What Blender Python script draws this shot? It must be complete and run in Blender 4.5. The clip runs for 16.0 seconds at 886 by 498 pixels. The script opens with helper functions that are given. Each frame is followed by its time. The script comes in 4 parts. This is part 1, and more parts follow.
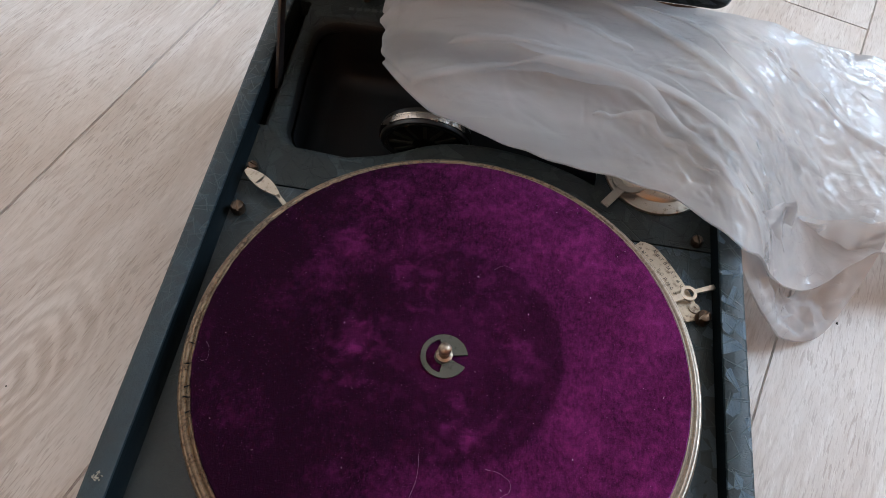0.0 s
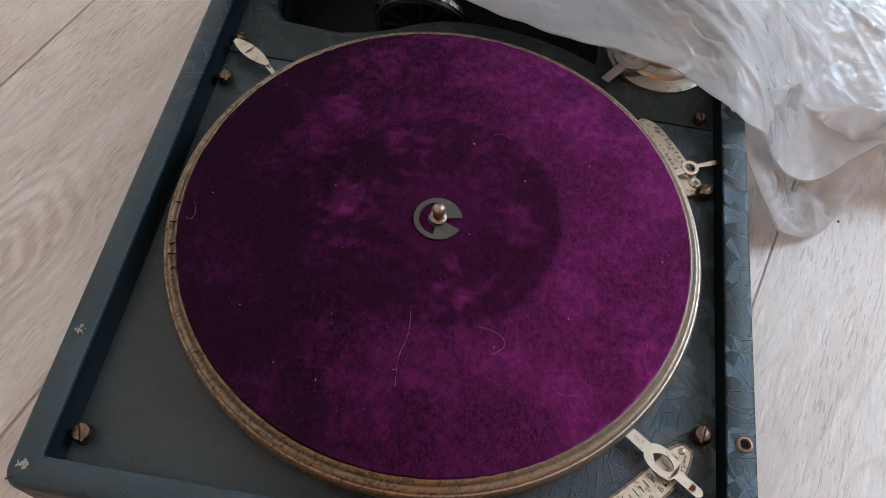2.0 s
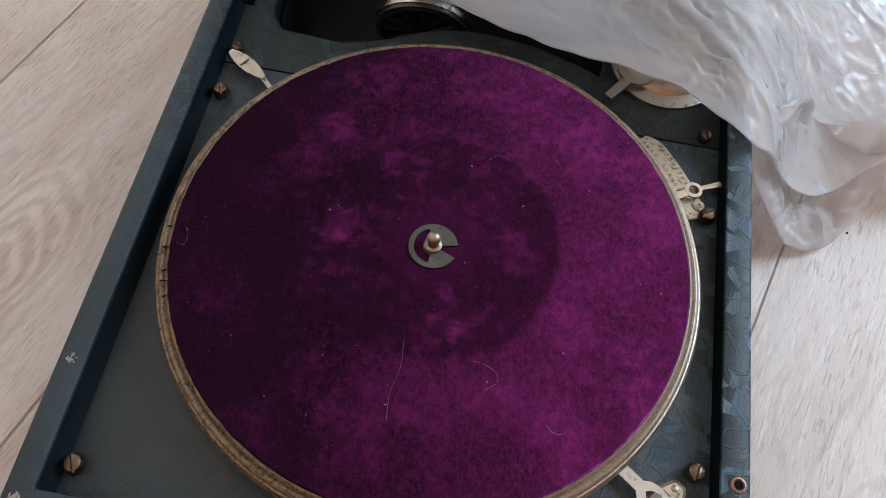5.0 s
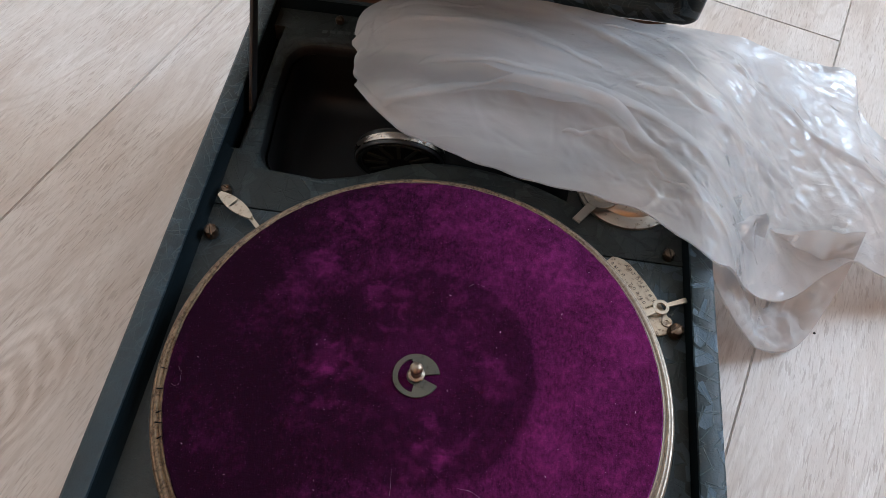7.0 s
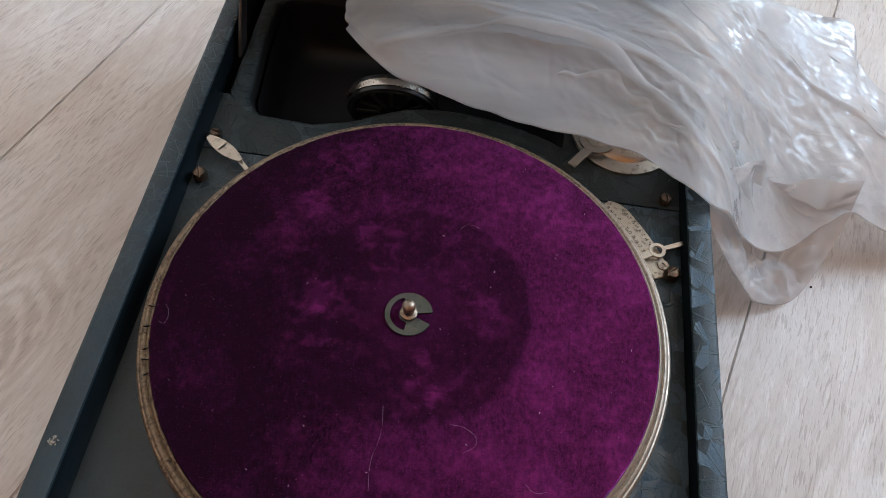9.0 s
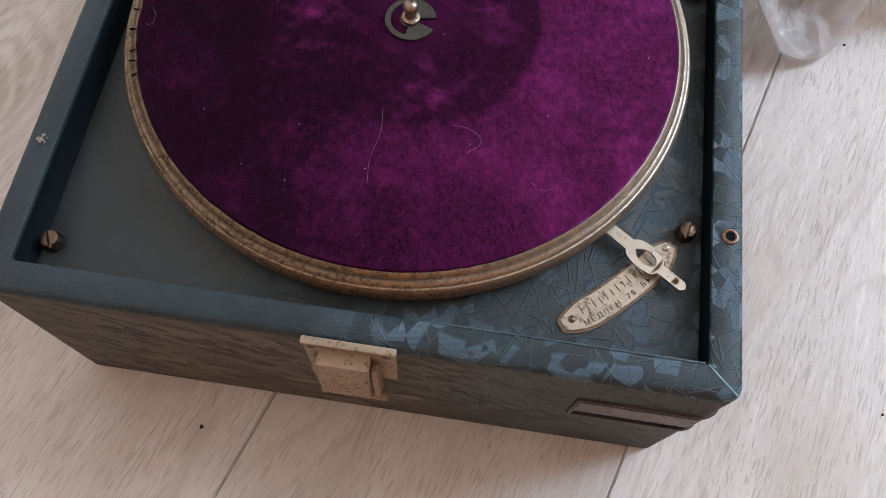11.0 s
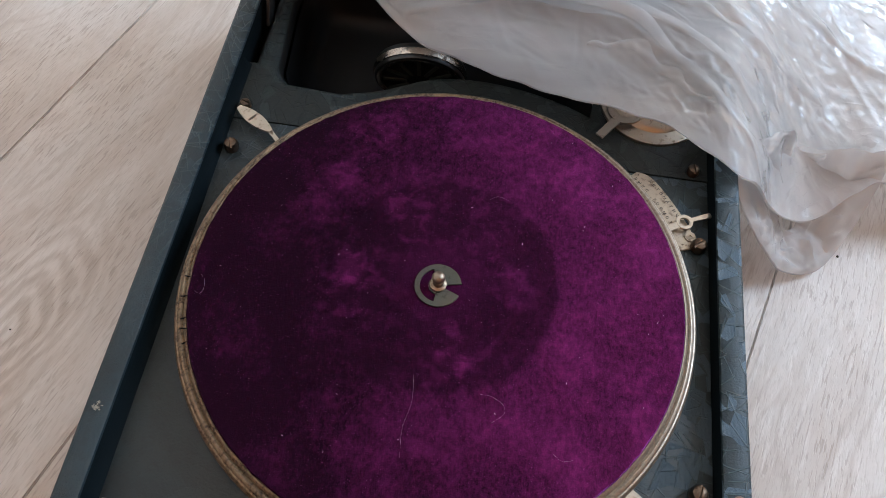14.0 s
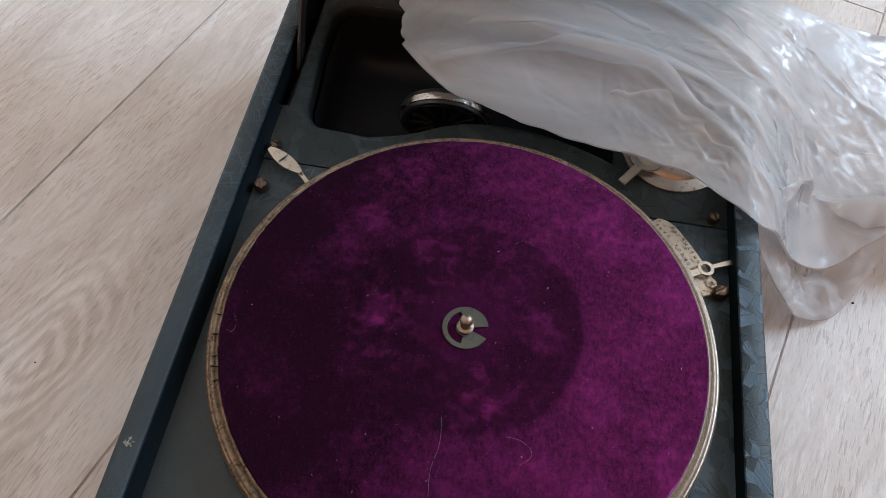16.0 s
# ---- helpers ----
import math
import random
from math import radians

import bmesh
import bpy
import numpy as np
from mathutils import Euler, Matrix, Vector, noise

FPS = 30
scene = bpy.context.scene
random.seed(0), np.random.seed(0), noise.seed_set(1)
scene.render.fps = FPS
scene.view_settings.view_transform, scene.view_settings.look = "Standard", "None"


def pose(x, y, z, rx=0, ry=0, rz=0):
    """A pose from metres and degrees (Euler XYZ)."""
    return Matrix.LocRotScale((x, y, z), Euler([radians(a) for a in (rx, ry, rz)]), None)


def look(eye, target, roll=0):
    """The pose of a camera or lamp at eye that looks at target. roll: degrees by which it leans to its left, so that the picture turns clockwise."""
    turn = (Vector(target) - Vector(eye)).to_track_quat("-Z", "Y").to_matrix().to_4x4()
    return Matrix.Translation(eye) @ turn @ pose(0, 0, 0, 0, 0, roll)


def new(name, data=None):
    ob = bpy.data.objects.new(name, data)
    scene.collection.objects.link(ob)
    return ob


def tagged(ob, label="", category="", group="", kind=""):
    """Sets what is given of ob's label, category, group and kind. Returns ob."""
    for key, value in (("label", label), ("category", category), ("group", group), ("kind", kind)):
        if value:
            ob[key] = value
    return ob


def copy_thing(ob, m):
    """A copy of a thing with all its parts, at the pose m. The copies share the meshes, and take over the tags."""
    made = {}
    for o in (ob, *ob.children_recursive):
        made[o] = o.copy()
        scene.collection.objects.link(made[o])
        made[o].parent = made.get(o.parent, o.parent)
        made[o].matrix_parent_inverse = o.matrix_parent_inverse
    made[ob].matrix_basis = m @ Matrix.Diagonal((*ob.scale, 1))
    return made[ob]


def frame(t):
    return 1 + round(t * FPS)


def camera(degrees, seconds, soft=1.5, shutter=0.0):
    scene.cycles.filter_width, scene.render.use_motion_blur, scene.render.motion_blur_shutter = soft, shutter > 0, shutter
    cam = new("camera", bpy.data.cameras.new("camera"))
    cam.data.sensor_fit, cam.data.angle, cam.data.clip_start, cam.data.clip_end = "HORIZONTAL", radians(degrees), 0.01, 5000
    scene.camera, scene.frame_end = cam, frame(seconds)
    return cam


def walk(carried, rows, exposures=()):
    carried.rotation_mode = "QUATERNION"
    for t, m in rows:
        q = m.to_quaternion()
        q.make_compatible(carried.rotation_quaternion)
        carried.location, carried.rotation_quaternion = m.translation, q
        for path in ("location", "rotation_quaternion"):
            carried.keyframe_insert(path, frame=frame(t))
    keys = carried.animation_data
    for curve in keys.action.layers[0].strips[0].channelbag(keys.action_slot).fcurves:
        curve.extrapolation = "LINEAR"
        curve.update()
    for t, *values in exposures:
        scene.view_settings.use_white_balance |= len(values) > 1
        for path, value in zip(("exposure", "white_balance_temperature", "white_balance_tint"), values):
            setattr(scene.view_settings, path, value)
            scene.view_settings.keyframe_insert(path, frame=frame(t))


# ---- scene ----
from mathutils import bvhtree

cam = camera(59.9, 16.0, soft=0.7)
PATH = [
    (0.0, 0.0063, -0.1526, 0.46, 32.285, -2.882, 8.905),
    (0.5, 0.0061, -0.1548, 0.4565, 32.312, -3.124, 8.855),
    (1.0, 0.0048, -0.1616, 0.4486, 32.423, -3.153, 8.88),
    (1.5, 0.0061, -0.1703, 0.4388, 31.748, -3.073, 9.051),
    (2.0, 0.0146, -0.1871, 0.4261, 29.574, -3.427, 9.267),
    (2.5, 0.0303, -0.2046, 0.4014, 24.776, -3.837, 9.52),
    (3.0, 0.0339, -0.2122, 0.3885, 22.391, -3.94, 9.834),
    (3.5, 0.0273, -0.2116, 0.3965, 21.844, -3.942, 10.289),
    (4.0, 0.0164, -0.2024, 0.4044, 22.311, -3.724, 10.593),
    (4.5, 0.0148, -0.1792, 0.4216, 23.752, -3.394, 10.703),
    (5.0, 0.0168, -0.1577, 0.4356, 26.769, -2.964, 10.279),
    (5.2, 0.0159, -0.1535, 0.4407, 27.905, -2.785, 10.004),
    (7.3, 0.0183, -0.1506, 0.4636, 33.722, -2.454, 7.441),
    (7.5, 0.0181, -0.1511, 0.4625, 33.739, -2.536, 7.302),
    (8.0, 0.0189, -0.1526, 0.46, 33.713, -2.482, 7.269),
    (8.5, 0.0199, -0.1558, 0.4504, 33.281, -2.758, 7.184),
    (9.0, 0.0218, -0.1669, 0.4441, 32.692, -2.894, 7.482),
    (9.5, 0.0231, -0.1827, 0.426, 29.579, -3.153, 7.764),
    (10.0, 0.032, -0.204, 0.4105, 26.201, -3.122, 7.994),
    (10.2, 0.037, -0.2134, 0.4009, 25.868, -2.585, 8.105),
    (10.7, 0.0395, -0.22, 0.393, 23.7, -2.1, 8.25),
    (11.2, 0.035, -0.219, 0.399, 22.8, -1.7, 8.4),
    (11.7, 0.029, -0.21, 0.411, 23.1, -1.5, 8.5),
    (12.3, 0.0254, -0.196, 0.4267, 24.544, -1.452, 8.463),
    (12.5, 0.0262, -0.1908, 0.4298, 24.928, -1.436, 8.373),
    (13.0, 0.0249, -0.1797, 0.4372, 26.092, -1.333, 8.259),
    (13.5, 0.0166, -0.1735, 0.4436, 27.943, -1.503, 8.313),
    (14.0, 0.0164, -0.1644, 0.4518, 29.512, -1.779, 8.419),
    (14.5, 0.0121, -0.1637, 0.4566, 30.478, -1.846, 8.619),
    (15.0, 0.0101, -0.164, 0.4585, 31.24, -2.026, 8.888),
    (15.5, 0.0065, -0.1669, 0.458, 31.694, -2.149, 9.165),
    (16.0, 0.0034, -0.1662, 0.46, 31.98, -2.171, 9.308),
]
walk(cam, [(t, pose(*p)) for t, *p in PATH], [(0, 0.01), (1.5, -0.02), (2.5, 0.10), (3.5, 0.07), (5, 0.12), (7.5, -0.06), (9, -0.08), (9.5, -0.05), (10, 0.14), (12.5, 0.15), (14, 0.10), (16, 0.01)])

# ---- light: daylight from a window behind and beside the set, pale room around it ----
world = bpy.data.worlds.new("sky")
scene.world = world
world.use_nodes = True
wn = world.node_tree
sky = wn.nodes.new("ShaderNodeTexSky")
sky.sky_type, sky.sun_disc = "NISHITA", False
sky.sun_elevation, sky.sun_rotation = radians(35), radians(200)
wn.links.new(sky.outputs[0], wn.nodes["Background"].inputs[0])
wn.nodes["Background"].inputs[1].default_value = 0.1

WIN_Y0, WIN_Y1, WIN_Z0, WIN_Z1, WIN_X = 0.55, 1.70, 1.00, 2.60, 2.20
win = bpy.data.lights.new("window_daylight", "AREA")
win.shape, win.size, win.size_y = "RECTANGLE", WIN_Y1 - WIN_Y0, WIN_Z1 - WIN_Z0
win.energy, win.color = 113.0, (0.565, 0.762, 1.0)
new("window_daylight", win).matrix_world = look(
    (WIN_X + 0.05, (WIN_Y0 + WIN_Y1) / 2, (WIN_Z0 + WIN_Z1) / 2), (0, (WIN_Y0 + WIN_Y1) / 2, (WIN_Z0 + WIN_Z1) / 2))


# ---- node helpers ----
class Nodes:
    def __init__(self, name):
        self.mat = bpy.data.materials.new(name)
        self.mat.use_nodes = True
        self.tree = self.mat.node_tree
        self.bsdf = self.tree.nodes["Principled BSDF"]
        self.out = self.tree.nodes["Material Output"]

    def put(self, socket, value):
        if isinstance(value, bpy.types.NodeSocket):
            self.tree.links.new(value, socket)
        elif isinstance(value, (tuple, list)) and len(value) == 3 and socket.type == "RGBA":
            socket.default_value = (*value, 1)
        else:
            socket.default_value = value

    def add(self, kind, out=0, **inputs):
        n = self.tree.nodes.new(kind)
        for key, value in inputs.items():
            self.put(n.inputs[int(key[1:])] if key[0] == "i" and key[1:].isdigit() else n.inputs[key.replace("_", " ")], value)
        return n.outputs[out]

    def math(self, op, a, b=0.0, c=0.0, clamp=False):
        n = self.tree.nodes.new("ShaderNodeMath")
        n.operation, n.use_clamp = op, clamp
        for socket, value in zip(n.inputs, (a, b, c)):
            self.put(socket, value)
        return n.outputs[0]

    def vec(self, op, a, b=(0, 0, 0), out=0):
        n = self.tree.nodes.new("ShaderNodeVectorMath")
        n.operation = op
        self.put(n.inputs[0], a)
        self.put(n.inputs[3 if op == "SCALE" else 1], b)
        return n.outputs[out]

    def ramp(self, value, lo, hi, a=0.0, b=1.0):
        n = self.tree.nodes.new("ShaderNodeMapRange")
        n.interpolation_type = "SMOOTHSTEP"
        for socket, v in zip(n.inputs, (value, lo, hi, a, b)):
            self.put(socket, v)
        return n.outputs[0]

    def mix(self, fac, a, b, blend="MIX"):
        n = self.tree.nodes.new("ShaderNodeMix")
        n.data_type, n.blend_type = "RGBA", blend
        self.put(n.inputs[0], fac)
        self.put(n.inputs[6], a)
        self.put(n.inputs[7], b)
        return n.outputs[2]

    def coords(self, which="Object"):
        return self.tree.nodes.new("ShaderNodeTexCoord").outputs[which]

    def noise(self, vec, scale, detail=3.0, rough=0.55, out=0, distort=0.0):
        return self.add("ShaderNodeTexNoise", out, Vector=vec, Scale=scale, Detail=detail, Roughness=rough, Distortion=distort)

    def bump(self, height, strength=0.3, dist=0.001, normal=None):
        n = self.tree.nodes.new("ShaderNodeBump")
        self.put(n.inputs["Strength"], strength)
        self.put(n.inputs["Distance"], dist)
        self.put(n.inputs["Height"], height)
        if normal:
            self.put(n.inputs["Normal"], normal)
        return n.outputs[0]

    def set(self, **inputs):
        for key, value in inputs.items():
            self.put(self.bsdf.inputs[key.replace("_", " ")], value)
        return self.mat


def rexine(name, colour, fleck, gloss=0.42, worn=(0.25, 0.28, 0.27), press=1.0, stroke=None, strokes=0.6, facets=0.5, shine=0.5, worn_and_glint=True, patches=0.70, dent=0.0, squash=1.0, cool_end=None):
    """Grained book cloth with a pressed pattern of short crossing strokes."""
    n = Nodes(name)
    p = n.coords()
    sep = n.tree.nodes.new("ShaderNodeSeparateXYZ")
    n.put(sep.inputs[0], p)
    comb = n.tree.nodes.new("ShaderNodeCombineXYZ")
    n.put(comb.inputs[0], n.math("MULTIPLY_ADD", sep.outputs[2], 0.9, sep.outputs[0]))
    n.put(comb.inputs[1], n.math("MULTIPLY_ADD", sep.outputs[2], squash, sep.outputs[1]))
    flat = comb.outputs[0]
    lines, facet = None, None
    for k, scale in enumerate((78.0, 92.0, 112.0)):
        moved = n.vec("ADD", n.vec("SCALE", flat, scale), (7.3 * k, 3.1 * k, 0))
        v = n.tree.nodes.new("ShaderNodeTexVoronoi")
        v.voronoi_dimensions, v.feature = "2D", "F1"
        n.put(v.inputs["Vector"], moved)
        n.put(v.inputs["Scale"], 1.0)
        rgb = n.tree.nodes.new("ShaderNodeSeparateColor")
        n.put(rgb.inputs[0], v.outputs["Color"])
        turn = n.math("MULTIPLY", rgb.outputs[0], 6.283)
        off = n.tree.nodes.new("ShaderNodeSeparateXYZ")
        n.put(off.inputs[0], n.vec("SUBTRACT", moved, v.outputs["Position"]))
        side = n.math("ADD", n.math("MULTIPLY", off.outputs[0], n.math("COSINE", turn)), n.math("MULTIPLY", off.outputs[1], n.math("SINE", turn)))
        line = n.ramp(n.math("ABSOLUTE", side), 0.016, 0.036, 1.0, 0.0)
        patch = n.math("MULTIPLY", n.math("GREATER_THAN", side, 0.02), n.math("GREATER_THAN", rgb.outputs[1], patches))
        lines = line if lines is None else n.math("MAXIMUM", lines, line)
        facet = patch if facet is None else n.math("MAXIMUM", facet, patch)
    weave = n.add("ShaderNodeTexWave", 1, Vector=flat, Scale=850.0, Distortion=3.0, Detail=1.0)
    big, fine = n.noise(flat, 26.0, 4), n.noise(flat, 900.0, 2)
    rubbed = n.ramp(n.math("ADD", n.math("MULTIPLY_ADD", sep.outputs[1], 0.9, sep.outputs[0]), n.math("MULTIPLY_ADD", n.noise(flat, 22.0, 2), 0.12, -0.06)), -0.18, -0.07, 0.06, 1.0) if worn_and_glint else 1.0
    fade = n.math("MULTIPLY", n.ramp(n.noise(flat, 14.0, 2), 0.38, 0.62, 0.5, 1.0), rubbed)
    # Blue facets gain strength towards +x: window reflection put into their colour.
    facet = n.math("MULTIPLY", facet, n.math("MULTIPLY", rubbed, n.ramp(sep.outputs[0], -0.10, 0.05, 0.2, 1.0)) if worn_and_glint else rubbed)
    lines = n.math("MULTIPLY", lines, fade)
    c = n.mix(n.ramp(big, 0.3, 0.7), tuple(v * 0.75 for v in colour), tuple(v * 1.2 for v in colour))
    # Brown gives way to teal towards +x: warm floor bounce put into the colour.
    if cool_end:
        c = n.mix(n.ramp(n.math("ADD", sep.outputs[0], n.math("MULTIPLY_ADD", n.noise(flat, 18.0, 3), 0.12, -0.06)), -0.04, 0.09), c, cool_end)
    grime = n.noise(flat, 150.0, 5, 0.7)
    c = n.mix(n.ramp(grime, 0.34, 0.56, 0.5, 0.0), c, tuple(v * 0.35 for v in colour))
    hatch = n.math("MULTIPLY", facet, n.math("MULTIPLY_ADD", weave, 0.5, 0.6))
    c = n.mix(n.math("MULTIPLY", hatch, n.math("MULTIPLY", fade, facets), clamp=True), c, fleck)
    c = n.mix(n.math("MULTIPLY", lines, strokes), c, stroke or fleck)
    c = n.mix(n.math("MULTIPLY", n.ramp(n.noise(flat, 210.0, 4, 0.7), 0.70, 0.78), 0.5), c, worn)
    rough = n.math("SUBTRACT", n.math("MULTIPLY_ADD", grime, 0.35, gloss - 0.04), n.math("MULTIPLY", facet, 0.13))
    h = n.math("ADD", n.math("ADD", n.math("MULTIPLY", lines, 0.8 * press), n.math("ADD", n.math("MULTIPLY", grime, 0.8), n.math("MULTIPLY", facet, -dent))), n.math("ADD", n.math("MULTIPLY", fine, 0.35), n.math("MULTIPLY", n.math("MULTIPLY", weave, facet), 0.22)))
    return n.set(Base_Color=c, Roughness=rough, Specular_IOR_Level=shine, Normal=n.bump(h, 0.8, 0.0007))


def metal(name, colour, tarnish, rough=0.3, spots=0.5, scale=160.0, metallic=1.0, window_glint=None):
    n = Nodes(name)
    p = n.coords()
    t = n.ramp(n.noise(p, scale, 5, 0.7), 0.62 - 0.22 * spots, 0.72)
    u = n.noise(p, scale * 0.25, 3)
    f = n.math("MULTIPLY", t, n.ramp(u, 0.3, 0.6))
    clean = n.mix(u, tuple(v * 0.85 for v in colour), colour)
    if window_glint:
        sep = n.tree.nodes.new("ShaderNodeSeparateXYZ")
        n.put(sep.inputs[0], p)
        # Paler, less tarnished rim towards +x: the window highlight put into the colour.
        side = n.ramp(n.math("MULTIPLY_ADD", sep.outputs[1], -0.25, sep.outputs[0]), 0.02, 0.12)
        clean = n.mix(side, clean, window_glint)
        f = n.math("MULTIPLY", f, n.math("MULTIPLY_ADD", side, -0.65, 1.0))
    c = n.mix(f, clean, tarnish)
    return n.set(Base_Color=c, Metallic=n.math("SUBTRACT", metallic, n.math("MULTIPLY", f, 0.6 * metallic)),
                 Roughness=n.math("ADD", n.math("MULTIPLY_ADD", f, 0.4, rough), n.math("MULTIPLY", u, 0.12)),
                 Normal=n.bump(n.math("ADD", f, n.noise(p, 1100.0, 2)), 0.25, 0.0004))


def plain(name, colour, rough=0.6, bumpy=400.0, strength=0.2, var=0.25, metallic=0.0, spec=0.5):
    n = Nodes(name)
    p = n.coords()
    a = n.noise(p, bumpy * 0.06, 4)
    c = n.mix(a, tuple(v * (1 - var) for v in colour), tuple(min(1, v * (1 + var)) for v in colour))
    return n.set(Base_Color=c, Roughness=n.math("MULTIPLY_ADD", a, 0.2, rough - 0.1), Metallic=metallic, Specular_IOR_Level=spec,
                 Normal=n.bump(n.noise(p, bumpy, 3), strength, 0.0005))


CRUSHED = [  # where the nap lies the other way: x, y, radius, strength
    (-0.058, 0.056, 0.012, 0.44), (-0.046, 0.086, 0.022, 0.40), (-0.012, 0.096, 0.020, 0.46), (-0.070, 0.030, 0.016, 0.22), (-0.044, 0.004, 0.010, 0.62), (-0.052, 0.020, 0.009, 0.45),
    (-0.030, 0.042, 0.011, 0.36), (0.020, 0.022, 0.011, 0.50), (0.015, -0.036, 0.008, 0.85), (0.010, -0.022, 0.007, 0.60), (0.034, 0.006, 0.011, 0.50), (0.030, -0.060, 0.020, 0.14),
    (0.070, 0.060, 0.018, 0.10), (0.096, 0.010, 0.026, 0.20), (0.078, -0.052, 0.024, 0.16), (-0.020, -0.088, 0.016, 0.16)]


def velvet_material():
    """Pile velvet: a dark disc worn by records, crushed patches, and window light from one side painted into its
    colour.
    """
    n = Nodes("purple_velvet")
    p = n.coords()
    sep = n.tree.nodes.new("ShaderNodeSeparateXYZ")
    n.put(sep.inputs[0], p)
    soft = n.vec("SUBTRACT", n.noise(p, 55.0, 3, 0.6, out=1), (0.5, 0.5, 0.5))
    w = n.vec("MULTIPLY", n.vec("ADD", p, n.vec("SCALE", soft, 0.022)), (1, 1, 0))
    r = n.vec("LENGTH", n.vec("SUBTRACT", n.vec("MULTIPLY", n.vec("ADD", p, n.vec("SCALE", soft, 0.007)), (1, 1, 0)), (0.0, 0.0035, 0)), out=1)
    ring = n.ramp(r, 0.0545, 0.0600, 1.0, 0.0)
    halo = n.ramp(r, 0.012, 0.030, 1.0, 0.0)
    blot = n.ramp(n.noise(p, 34.0, 3, 0.55), 0.36, 0.68)
    spot = n.ramp(n.noise(p, 120.0, 3, 0.6, distort=0.3), 0.42, 0.70)
    fleck = n.ramp(n.noise(p, 270.0, 3, 0.6), 0.40, 0.75)
    grain = n.math("ADD", n.math("MULTIPLY", n.noise(n.vec("MULTIPLY", p, (1, 0.55, 1)), 720.0, 2, 0.7), 0.5), n.math("MULTIPLY", n.noise(p, 1700.0, 3, 0.75), 0.5))
    # Window light painted in: pile brighter and more violet towards +x.
    lit_side = n.ramp(n.math("ADD", sep.outputs[0], n.math("MULTIPLY", sep.outputs[1], 0.12)), -0.090, 0.115)
    crushed = None
    for x, y, size, strength in CRUSHED:
        d = n.vec("DISTANCE", w, (x, y, 0), out=1)
        m = n.ramp(d, size * 0.35, size * 1.25, strength, 0.0)
        crushed = m if crushed is None else n.math("ADD", crushed, m)
    marks = n.math("ADD", n.math("MULTIPLY_ADD", blot, 0.24, -0.08), n.math("MULTIPLY", n.math("MULTIPLY", spot, blot), 0.34))
    marks = n.math("ADD", marks, n.math("MULTIPLY_ADD", fleck, 0.22, -0.09))
    marks = n.math("ADD", marks, n.math("MULTIPLY_ADD", grain, 1.7, -0.84))
    nap_and_light = n.math("MULTIPLY", marks, n.math("MULTIPLY_ADD", lit_side, 0.66, 0.26))
    nap_and_light = n.math("ADD", nap_and_light, n.math("MULTIPLY_ADD", lit_side, 0.47, 0.0))
    nap_and_light = n.math("MULTIPLY", nap_and_light, n.math("MULTIPLY_ADD", ring, -0.70, 1.0))
    nap_and_light = n.math("ADD", nap_and_light, n.math("MULTIPLY", crushed, n.math("ADD", n.math("MULTIPLY", spot, 0.42), n.math("MULTIPLY", blot, 0.28))))
    nap_and_light = n.math("ADD", nap_and_light, n.math("MULTIPLY", n.math("MULTIPLY", ring, spot), n.math("MULTIPLY_ADD", blot, 0.16, 0.02)))
    nap_and_light = n.math("ADD", nap_and_light, n.math("MULTIPLY", halo, 0.10), clamp=True)
    c = n.mix(nap_and_light, (0.0100, 0.0003, 0.0058), (0.150, 0.0120, 0.090))
    c = n.mix(n.math("MULTIPLY", n.ramp(n.noise(p, 1050.0, 3, 0.7), 0.64, 0.72), 0.30), c, (0.34, 0.11, 0.27))
    return n.set(Base_Color=c, Roughness=0.95, Specular_IOR_Level=0.08, Sheen_Weight=n.math("MULTIPLY_ADD", nap_and_light, 1.3, 0.02), Sheen_Roughness=0.4,
                 Sheen_Tint=n.mix(lit_side, (0.84, 0.13, 0.56), (0.70, 0.18, 0.92)), Normal=n.bump(n.math("ADD", grain, n.math("MULTIPLY", blot, 0.6)), 0.6, 0.0008))


